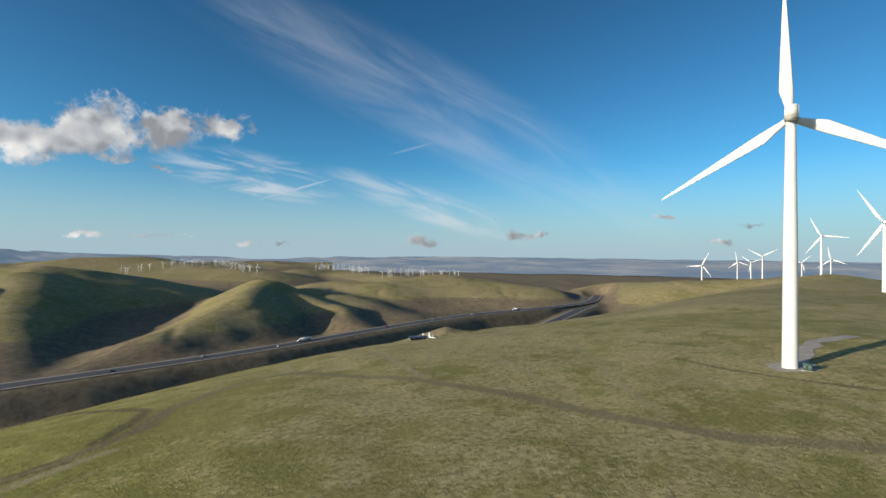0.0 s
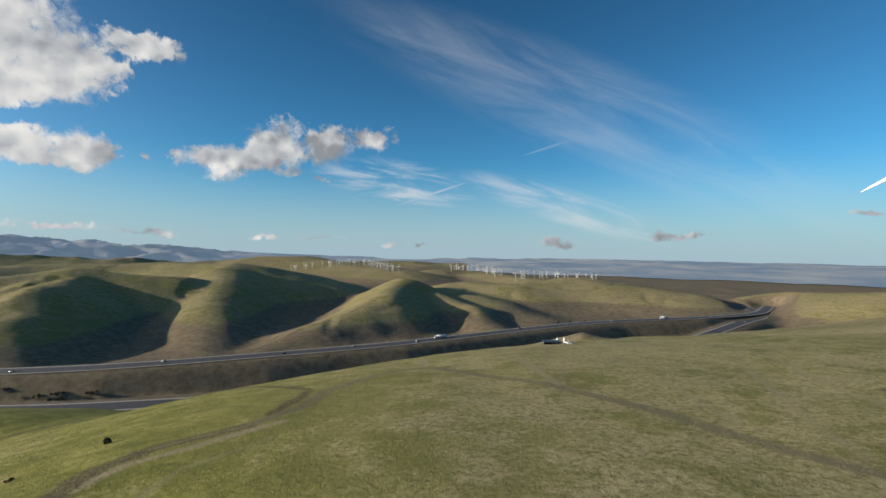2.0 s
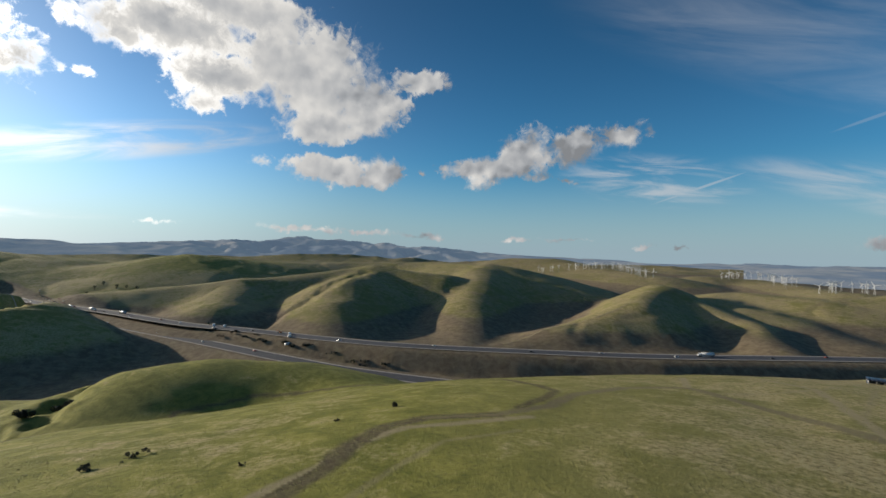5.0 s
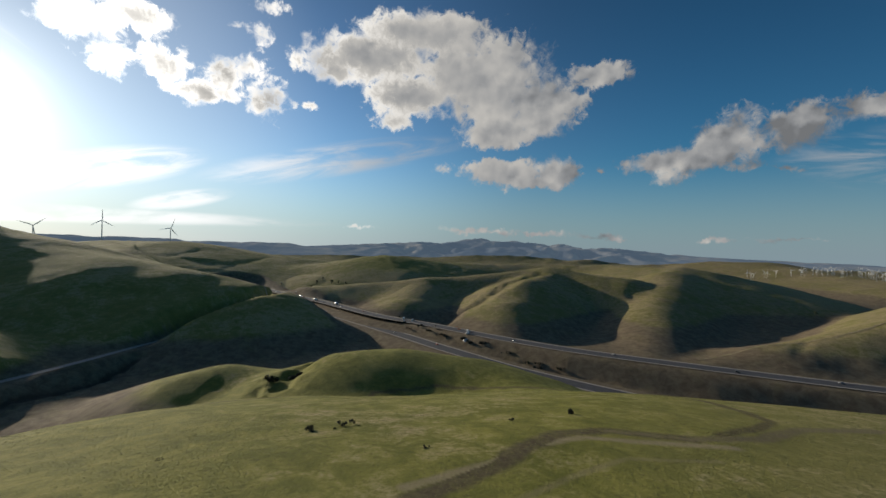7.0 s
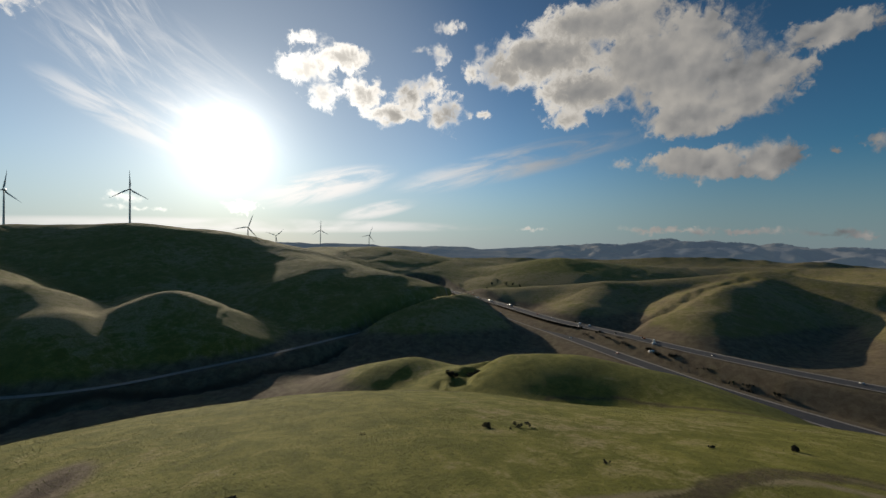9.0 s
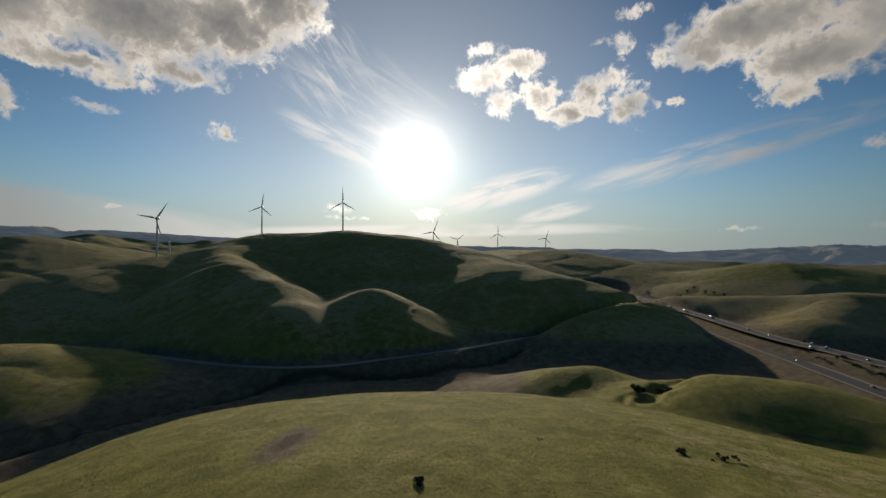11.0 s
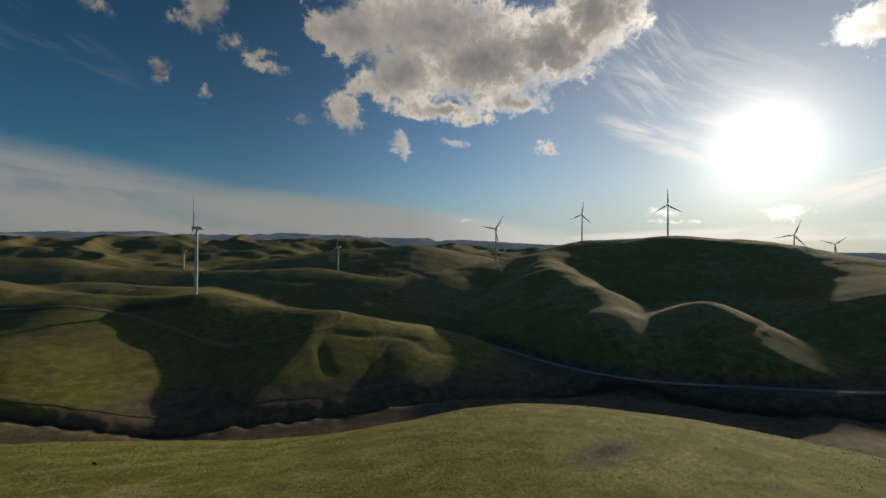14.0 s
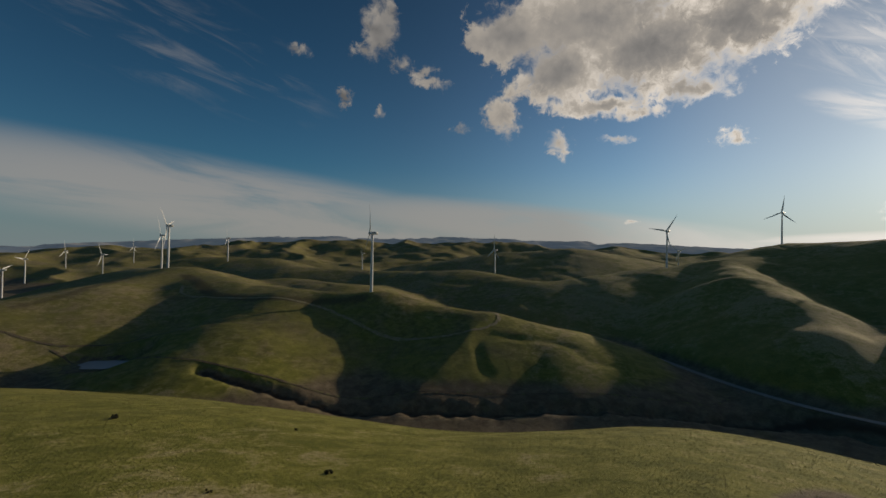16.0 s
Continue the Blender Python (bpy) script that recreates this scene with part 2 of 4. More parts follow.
def grass_material():
    m, g, b = material("hill_grass")
    p = g.add("ShaderNodeTexCoord").outputs["Object"]
    big = g.noise(p, 0.006, 4.0, 0.55, 0.4)
    mid = g.noise(p, 0.035, 5.0, 0.6, 0.6)
    tuft = g.noise(p, 0.7, 6.0, 0.72)
    fine = g.noise(p, 2.6, 3.0, 0.7)
    bare = g.add("ShaderNodeAttribute", attribute_name="bare").outputs["Fac"]
    lush = g.add("ShaderNodeAttribute", attribute_name="lush").outputs["Fac"]
    patch = g.noise(p, 0.11, 6.0, 0.66, 0.5)
    green = g.mix(g.ramp(mid, 0.3, 0.7), (0.195, 0.180, 0.058), (0.290, 0.255, 0.095))
    rich = g.mix(g.ramp(patch, 0.32, 0.66), (0.148, 0.152, 0.028), (0.275, 0.260, 0.058))
    green = g.mix(g.math("MULTIPLY", lush, g.ramp(big, 0.25, 0.6, 0.55, 1.0)), green, rich)
    dry = g.mix(g.ramp(tuft, 0.35, 0.65), (0.275, 0.222, 0.100), (0.420, 0.350, 0.175))
    brown = g.mix(g.ramp(patch, 0.3, 0.7), (0.130, 0.098, 0.065), (0.235, 0.185, 0.118))
    f = g.math("ADD", g.math("MULTIPLY", big, 0.9), g.math("MULTIPLY", mid, 0.55))
    f = g.math("ADD", f, g.math("ADD", g.math("MULTIPLY", tuft, 0.45), g.math("MULTIPLY", patch, 0.85)))
    f = g.math("SUBTRACT", f, g.math("MULTIPLY", lush, 0.25))
    c = g.mix(g.ramp(f, 1.20, 1.46), green, dry)
    c = g.mix(g.ramp(g.math("ADD", bare, g.math("MULTIPLY", g.math("SUBTRACT", mid, 0.5), 0.6)), 0.25, 0.75), c, brown)
    c = g.mix(g.ramp(g.math("ADD", bare, g.math("MULTIPLY", g.math("SUBTRACT", patch, 0.5), 0.5)), 0.78, 1.0), c, (0.085, 0.060, 0.042))
    c = g.mix(g.ramp(tuft, 0.30, 0.52, 0.45, 0.0), c, (0.070, 0.062, 0.026))
    # worn covers the tracks and also the shade painted into the far swales
    worn = g.add("ShaderNodeAttribute", attribute_name="worn").outputs["Fac"]
    tone = g.add("ShaderNodeAttribute", attribute_name="tone").outputs["Fac"]
    soil_or_shade = g.mix(tone, (0.085, 0.066, 0.036), (0.330, 0.270, 0.160))
    soil_or_shade = g.mix(g.ramp(tuft, 0.35, 0.65, 0.0, 0.45), soil_or_shade, (0.21, 0.18, 0.085))
    c = g.mix(g.math("MULTIPLY", worn, g.ramp(g.noise(p, 0.28, 5.0, 0.7), 0.30, 0.60, 0.72, 1.0)), c, soil_or_shade)
    g.put(b.inputs["Base Color"], c)
    b.inputs["Roughness"].default_value = 0.95
    b.inputs["Specular IOR Level"].default_value = 0.15
    h = g.math("ADD", g.math("MULTIPLY", tuft, 0.5), g.math("MULTIPLY", fine, 0.2))
    bump = g.add("ShaderNodeBump", {"Height": h, "Strength": 0.9, "Distance": 0.9})
    g.links.new(bump.outputs[0], b.inputs["Normal"])
    return m


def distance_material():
    """Plain far land: fields and pale strips, with cloud shade and haze painted in."""
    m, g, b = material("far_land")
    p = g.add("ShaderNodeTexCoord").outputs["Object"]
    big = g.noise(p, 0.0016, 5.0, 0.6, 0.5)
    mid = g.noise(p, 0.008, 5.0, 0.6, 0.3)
    # dark blue paints broad cloud shadows on the plain, the bluish cast paints haze
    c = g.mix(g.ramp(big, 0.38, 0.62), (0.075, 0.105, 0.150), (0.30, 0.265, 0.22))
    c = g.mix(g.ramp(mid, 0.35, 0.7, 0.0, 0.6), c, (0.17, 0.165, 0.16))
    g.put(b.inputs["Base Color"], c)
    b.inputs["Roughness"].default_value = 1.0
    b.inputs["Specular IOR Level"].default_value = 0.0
    # weak blue emission imitates light scattered in the air before the land
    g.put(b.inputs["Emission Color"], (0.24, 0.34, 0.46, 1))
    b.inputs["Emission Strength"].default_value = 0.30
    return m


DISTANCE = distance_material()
GRASS = grass_material()
ASPHALT = plain("asphalt", (0.055, 0.055, 0.06), 0.85, vary=0.25, scale=0.2)
CONCRETE = plain("concrete", (0.36, 0.34, 0.31), 0.85, vary=0.15, scale=0.6)
DIRT = plain("dirt_track", (0.235, 0.190, 0.110), 0.95, vary=0.35, scale=0.15, grown=(0.21, 0.195, 0.065))
GRAVEL = plain("gravel", (0.34, 0.30, 0.255), 0.95, vary=0.2, scale=0.5)
WHITE = plain("white_coat", (0.62, 0.62, 0.60), 0.38, vary=0.04, scale=0.3)
GREY_COAT = plain("grey_coat", (0.5, 0.5, 0.5), 0.45, vary=0.06, scale=0.5)


# ---- the land ----
def lattice(ix, iy, seed):
    h = (ix * 374761393 + iy * 668265263 + seed * 982451653) & 0x7FFFFFFF
    h = ((h ^ (h >> 13)) * 1274126177) & 0x7FFFFFFF
    return ((h ^ (h >> 16)) & 0xFFFF) / 65535.0


def value_noise(x, y, seed):
    x0, y0 = np.floor(x).astype(np.int64), np.floor(y).astype(np.int64)
    fx, fy = x - x0, y - y0
    fx, fy = fx * fx * fx * (fx * (fx * 6 - 15) + 10), fy * fy * fy * (fy * (fy * 6 - 15) + 10)
    a = lattice(x0, y0, seed) * (1 - fx) + lattice(x0 + 1, y0, seed) * fx
    b = lattice(x0, y0 + 1, seed) * (1 - fx) + lattice(x0 + 1, y0 + 1, seed) * fx
    return a * (1 - fy) + b * fy


def fbm(x, y, seed, octaves=4):
    total, amp = np.zeros_like(x), 0.5
    for o in range(octaves):
        total += amp * (value_noise(x, y, seed + o) - 0.5) * 2
        x, y, amp = x * 2.03 + 17.1, y * 2.03 - 9.7, amp * 0.5
    return total


def smooth(v, lo, hi):
    t = np.clip((v - lo) / (hi - lo), 0, 1)
    return t * t * (3 - 2 * t)


def along(x, y, line):
    """Distance from each place to a line of (x, y, z), and the line's height at the nearest place."""
    best, high = np.full(x.shape, 1e9), np.zeros(x.shape)
    for (ax, ay, az), (bx, by, bz) in zip(line, line[1:]):
        dx, dy = bx - ax, by - ay
        t = np.clip(((x - ax) * dx + (y - ay) * dy) / (dx * dx + dy * dy), 0, 1)
        d = np.hypot(x - ax - t * dx, y - ay - t * dy)
        closer = d < best
        best, high = np.where(closer, d, best), np.where(closer, az + t * (bz - az), high)
    return best, high


def ridge_back(x, y, line, slope, r):
    """Height of a rounded ridge along a line, its legs melted into one another."""
    legs = []
    for (ax, ay, az), (bx, by, bz) in zip(line, line[1:]):
        dx, dy = bx - ax, by - ay
        t = np.clip(((x - ax) * dx + (y - ay) * dy) / (dx * dx + dy * dy), 0, 1)
        d2 = (x - ax - t * dx) ** 2 + (y - ay - t * dy) ** 2
        legs.append(az + t * (bz - az) - slope * (np.sqrt(d2 + r * r) - r))
    if len(legs) == 1:
        return legs[0]
    top = np.maximum.reduce(legs)
    return top + 4.0 * (np.log(sum(np.exp(np.maximum((s - top) / 4.0, -30)) for s in legs)) - 0.4)


# ridges: slope of the sides, roundness of the back, and the line of the back
RIDGES = []


def ridge(slope, round_, *line):
    RIDGES.append((slope, round_, line))


# the ridge that carries the near turbines
ridge(0.30, 60, (120, 110, -2), (180, 180, -3), (330, 330, -14), (523, 482, -23), (798, 907, -11), (1000, 1250, -30))
ridge(0.30, 60, (523, 482, -23), (800, 600, -30), (1300, 800, -40))
ridge(0.28, 50, (798, 907, -11), (581, 1050, -33), (500, 1250, -50))
ridge(0.30, 40, (330, 330, -14), (210, 480, -52), (130, 560, -70))
# spurs beyond the highway
ridge(0.46, 45, (-1090, 40, -60), (-1002, 315, -37), (-963, 628, -8), (-800, 720, -22))
ridge(0.40, 60, (-1002, 315, -37), (-850, 235, -64))
ridge(0.50, 58, (-963, 628, -8), (-820, 480, -27), (-690, 378, -56), (-545, 295, -88))
ridge(0.52, 52, (-900, 1000, -5), (-821, 875, -13), (-595, 607, -62), (-445, 440, -90))
ridge(0.52, 35, (-420, 1030, -33), (-389, 975, -33), (-334, 727, -46), (-370, 560, -76), (-390, 470, -92))
ridge(0.50, 34, (-408, 1022, -37), (-203, 825, -69), (-120, 700, -88))
ridge(0.30, 60, (-330, 1100, -58), (-228, 974, -66), (-81, 850, -86))
ridge(0.25, 80, (-300, 1250, -52), (-144, 1191, -52), (-6, 1300, -36), (238, 1176, -57))
# green hill far behind the junction
ridge(0.25, 80, (-1700, -80, -60), (-1498, -60, -42), (-1467, 313, 8), (-1480, 608, -17), (-1474, 848, -17), (-1250, 1100, -10), (-900, 1000, -5))
# the great hill below the sun
ridge(0.38, 115, (-905, -287, 8), (-1080, -480, 45), (-1090, -640, 80), (-1029, -778, 92), (-972, -1007, 85), (-749, -937, 45), (-575, -938, 20), (-423, -906, 0), (-270, -859, -32))
ridge(0.54, 38, (-749, -937, 45), (-620, -770, 24), (-520, -630, 14), (-480, -520, -8), (-430, -425, -33), (-372, -345, -82))
ridge(0.52, 36, (-900, -640, 30), (-700, -510, -38), (-535, -369, -20), (-499, -300, -50), (-459, -250, -76))
ridge(0.36, 70, (-1000, -560, 20), (-905, -287, 8), (-834, -165, -9), (-777, -67, -30), (-730, -10, -62))
ridge(0.40, 18, (-834, -165, -12), (-700, -160, -58))
# hill with the nearer turbine behind
ridge(0.36, 50, (297, -760, -8), (155, -640, -16))
ridge(0.58, 34, (155, -640, -16), (31, -614, -14), (-113, -549, -36), (-150, -530, -43))
ridge(0.32, 60, (-113, -549, -36), (-180, -509, -50), (-247, -411, -86))
ridge(0.32, 50, (297, -760, -8), (416, -886, 4), (600, -1100, -4))
ridge(0.32, 50, (416, -886, 4), (427, -677, -16), (520, -480, -40), (480, -300, -60))
ridge(0.32, 45, (155, -640, -18), (185, -510, -42), (180, -425, -70))
# low hills behind
ridge(0.25, 80, (-781, -1510, 45), (-628, -1580, 74), (-375, -1658, 54), (-150, -1700, 20))
ridge(0.30, 60, (-20, -1180, -4), (-158, -1089, 3), (-313, -897, -16), (-380, -800, -52))
ridge(0.28, 60, (-60, -1350, -10), (5, -1300, -10), (338, -1462, -6), (472, -1633, 16), (700, -1700, 20))
ridge(0.28, 50, (60, -1000, -30), (98, -844, -21), (250, -960, -14))
ridge(0.20, 110, (-2101, -652, 44), (-1864, -367, 42), (-1700, -29, -2))
ridge(0.22, 50, (-4200, 1000, 20), (-4250, 1450, 60), (-4110, 1833, 122), (-3903, 2241, 95), (-3700, 2330, 60), (-3576, 2387, 82), (-3168, 2443, 10))
ridge(0.25, 40, (-4110, 1833, 105), (-3800, 1900, 40))
# knobs below the home ridge
ridge(0.42, 35, (-300, -5, -74), (-329, 20, -60), (-337, 47, -48), (-339, 86, -47), (-315, 129, -51), (-284, 147, -55), (-220, 150, -52))
ridge(0.42, 30, (-420, -100, -88), (-394, -70, -69), (-398, -43, -66), (-385, -16, -72))
# heap of earth behind the shed
ridge(0.55, 5, (-10, 347, -29), (4, 345, -24.5), (16, 342, -28))
# brown hills far across the highway
ridge(0.22, 90, (-1700, 2100, -5), (-1462, 2150, -4), (-1030, 1944, -38), (-700, 1750, -50))
ridge(0.22, 70, (-640, 2050, -52), (-490, 2145, -62), (-145, 1593, -60), (120, 1650, -66))


FLAT = []       # roadbeds and pads let into the land: (line, half width, shoulder)
CREST = [(-70, .06), (-38, .04), (-20, .14), (0, .19), (20, .235), (36, .275), (48, .287), (64, .315), (79, .344), (90, .31), (119, .309), (146, .315),
         (160, .37), (175, .392), (186, .36), (195, .32), (217, .227), (240, .14), (265, .08), (290, .06)]


def ring_values(az, pairs):
    """Values that change smoothly with the azimuth, from pairs of azimuth and value."""
    fine = np.arange(-70, 290, 1.0)
    v = np.interp(fine, [a for a, _ in pairs], [q for _, q in pairs])
    k = np.exp(-0.5 * (np.arange(-24, 25) / 7.0) ** 2)
    v = np.convolve(np.concatenate([v[-24:], v, v[:24]]), k / k.sum(), "valid")
    return np.interp((az + 70) % 360, np.arange(361), np.append(v, v[0]))


SKYLINE = [(-70, -40), (0, -38), (20, -50), (30, -45), (36, -10), (44, 5), (52, 30), (56, 80), (60, 95), (66, 135), (70, 60), (74, 38), (82, 50), (90, 55),
           (96, 68), (107, 85), (125, 100), (140, 130), (151, 175), (162, 205), (174, 215), (187, 190), (196, 185), (205, 125), (217, 50), (230, 0), (260, -40)]
FIRST_RISE = [(-70, 1500), (20, 1700), (40, 2900), (110, 2800), (140, 1700), (225, 1400), (290, 1500)]
SECTOR = [(-70, .1), (-25, .0), (-5, .25), (8, .5), (30, .65), (45, .4), (60, .3), (85, .2), (100, .2), (115, .3), (130, .5), (180, .8), (225, .8), (260, .5), (290, .1)]


CUTS = [  # line, depth, half width
    (((170, -402, 0), (80, -378, 0), (-1, -366, 0), (-85, -360, 0), (-175, -350, 0), (-260, -338, 0)), 5.0, 5.5),
    (((-260, -338, 0), (-330, -330, 0), (-420, -215, 0), (-560, -150, 0)), 6.0, 10.0),
    (((-900, 560, 0), (-800, 420, 0), (-735, 300, 0), (-690, 225, 0)), 6.0, 16.0),
    (((-330, 0, 0), (-365, 15, 0), (-420, 60, 0)), 8.0, 12.0),
]


def land(x, y):
    """Height of the ground."""
    d = np.hypot(x, y)
    az = np.degrees(np.arctan2(-x, y))
    azp = (az + 70) % 360 - 70
    k = ring_values(az, CREST)
    k = k * k / (4 * CAM_Z)
    home = -k * d * d + 1.5 * fbm(x / 60, y / 60, 3, 3) * smooth(d, 20, 80)
    far = smooth(d, 1500, 4700)
    base = -96 + 6 * fbm(x / 160, y / 160, 11, 3) + far * 40
    stack = [home, base]
    # the backs of the hills wander a little
    away = 14 * smooth(d, 250, 600)
    xw, yw = x + away * fbm(x / 170, y / 170, 41, 3), y + away * fbm(x / 170, y / 170, 51, 3)
    for slope, r, line in RIDGES:
        stack.append(ridge_back(xw, yw, line, slope, r))
    # distant hills
    rough = smooth(d, 1250, 2100)
    hills = np.abs(fbm(x / 560 + 3.3, y / 560, 31, 4))
    sector = ring_values(az, SECTOR)
    crest = ring_values(az, SKYLINE)
    begin = ring_values(az, FIRST_RISE)
    stack.append(-125 + 25 * rough + rough * ((crest + 95) * smooth((d - begin) / (4300 - begin), 0, 1) * (0.93 + 0.30 * (0.3 - hills)) + 62 * sector * (0.42 - hills)))
    t = 3.5
    top = np.maximum.reduce(stack)
    z = top + t * np.log(sum(np.exp(np.maximum((s - top) / t, -30)) for s in stack))
    z -= t * math.log(1.5)
    # small winding gullies on the hillsides
    vein = fbm(xw / 210, yw / 210, 91, 3)
    z = z - 1.8 * smooth(d, 280, 520) * smooth(z, -88, -70) * np.exp(-(vein / 0.05) ** 2) + 1.2 * smooth(d, 250, 400) * fbm(x / 45, y / 45, 95, 3)
    scallop = 1 + 0.6 * fbm(x / 10, y / 10, 61, 2)
    for line, deep, wide in CUTS:
        dist, _ = along(xw, yw, line)
        z = z - deep * scallop * np.exp(-(dist / (wide * scallop)) ** 2)
    # broken slopes of the far mountain
    az_far = np.abs(azp - 62)
    z = z + smooth(d, 3400, 3750) * smooth(24 - az_far, 0, 12) * 120 * (0.28 - np.abs(fbm(x / 330, y / 330, 71, 5)))
    most, share, level = np.zeros_like(z), np.full_like(z, 1e-9), np.zeros_like(z)
    for line, half, shoulder in FLAT:
        dist, high = along(x, y, line)
        w = 1 - smooth(dist, half, half + shoulder)
        most, share, level = np.maximum(most, w), share + w ** 4, level + high * w ** 4
    z = z * (1 - most) + most * level / share
    return z


def ground_height(x, y):
    return float(land(np.array([float(x)]), np.array([float(y)]))[0])


FAR_ROAD = [(-1324, -97, -75), (-1051, 2, -75), (-900, 67, -75), (-699, 140, -75), (-609, 191, -75), (-500, 245, -75), (-407, 301, -75), (-307, 385, -75),
            (-203, 482, -75), (-105, 595, -75), (-34, 675, -75), (50, 760, -76), (193, 870, -78), (330, 1010, -82), (420, 1200, -86)]
NEAR_ROAD = [(-1340, -130, -80), (-1030, -20, -82), (-737, 98, -85), (-603, 145, -85), (-476, 187, -85), (-365, 233, -86), (-200, 340, -88), (-60, 470, -90), (60, 600, -90),
             (147, 698, -88), (207, 786, -86), (281, 907, -85), (337, 997, -85), (357, 1109, -85), (333, 1218, -85)]
VALLEY_ROAD = [(-312, -517, -85), (-325, -386, -85), (-360, -308, -85), (-430, -255, -85), (-521, -197, -85), (-653, -127, -85), (-752, -30, -84), (-839, -2, -82), (-1000, -40, -80)]
POND_Z = -78.0
FLAT += [(((278, -462, POND_Z), (296, -460, POND_Z)), 22, 22), (FAR_ROAD, 14, 40), (NEAR_ROAD, 13, 40), (VALLEY_ROAD, 5, 18)]


TRAILS_AND_SHADE = []     # worn ways over the near grass, painted swale shade behind: half width, tone from dark to pale, strength, line


def trail_or_shade(half, tone, strength, *points):
    TRAILS_AND_SHADE.append((half, tone, strength, [(x, y, 0.0) for x, y in points]))


# worn dirt track over the grass ridge, paler along the crest and cut dark into the lower slope
trail_or_shade(2.4, 0.45, 1.0, (120, 72), (89, 80), (59, 88), (39, 101), (17, 125), (-5, 143), (-35, 162), (-65, 186), (-79, 164), (-82, 135))
trail_or_shade(2.0, 0.35, 1.0, (-82, 135), (-76, 112), (-79, 92), (-90, 76))
trail_or_shade(2.6, 0.05, 1.0, (-79, 92), (-90, 76), (-91, 64), (-82, 47), (-76, 38), (-68, 20), (-64, 5))
# pale rutted track beside the worn one
trail_or_shade(1.6, 1.0, 0.95, (-73, 20), (-77, 37), (-84, 51), (-86, 66), (-80, 78), (-72, 96))
# dark earth track along the lower slope
trail_or_shade(1.8, 0.0, 0.95, (-205, -30), (-225, 5), (-284, 55), (-282, 100), (-258, 136), (-246, 170), (-190, 172), (-138, 162), (-109, 148), (-91, 137), (-84, 121), (-80, 103))
# pale track on the grass shoulder
trail_or_shade(1.6, 1.0, 0.95, (-65, 188), (-80, 225), (-55, 250), (-30, 220), (-17, 177), (-5, 143))
# faint wheel ruts in the grass
trail_or_shade(1.3, 1.0, 0.5, (12, 215), (20, 180), (30, 144), (35, 118))
# faint wheel ruts in the grass
trail_or_shade(1.3, 1.0, 0.5, (62, 210), (58, 177), (51, 122), (51, 101))
# dark cut bank curving below the turbine
trail_or_shade(1.3, 0.0, 0.75, (84, 158), (86, 153), (91, 140), (101, 126), (113, 116), (128, 112), (142, 114))
# pale cattle path on the grass
trail_or_shade(1.3, 1.0, 0.5, (82, 235), (77, 213), (72, 160), (78, 125), (89, 109), (110, 100), (130, 98))
# ruts fanning out from the ridge track
trail_or_shade(1.0, 1.0, 0.6, (-57, 173), (-40, 195), (-29, 225), (-27, 252))
trail_or_shade(1.0, 0.8, 0.55, (-13, 160), (-14, 200), (-16, 245), (-14, 285))
trail_or_shade(1.0, 0.8, 0.45, (-5, 152), (-6, 195), (-8, 250))
trail_or_shade(0.9, 0.9, 0.45, (-60, 30), (-68, 50), (-72, 66), (-66, 84))
# shade lying in the swales on the hill behind, painted as dark bands
trail_or_shade(9, 0.0, 0.9, (371, -801), (330, -745), (303, -700), (262, -642), (190, -600), (111, -592), (52, -589))
trail_or_shade(7, 0.0, 0.7, (447, -560), (427, -621), (437, -716), (470, -820))
trail_or_shade(5, 0.1, 0.6, (322, -650), (290, -640), (262, -642))


def grid_mesh(name, verts, nu, nv, closed):
    """A sheet of nu rows of nv places each."""
    i = np.arange(nu - 1)[:, None] * nv
    j = np.arange(nv if closed else nv - 1)[None, :]
    a, b = i + j, i + (j + 1) % nv
    quads = np.stack([a, b, b + nv, a + nv], -1).reshape(-1, 4)
    me = bpy.data.meshes.new(name)
    me.vertices.add(len(verts))
    me.vertices.foreach_set("co", np.asarray(verts, dtype=np.float32).ravel())
    me.loops.add(quads.size)
    me.loops.foreach_set("vertex_index", quads.ravel().astype(np.int32))
    me.polygons.add(len(quads))
    me.polygons.foreach_set("loop_start", np.arange(0, quads.size, 4, dtype=np.int32))
    me.polygons.foreach_set("use_smooth", np.ones(len(quads), dtype=bool))
    me.update(calc_edges=True)
    return me


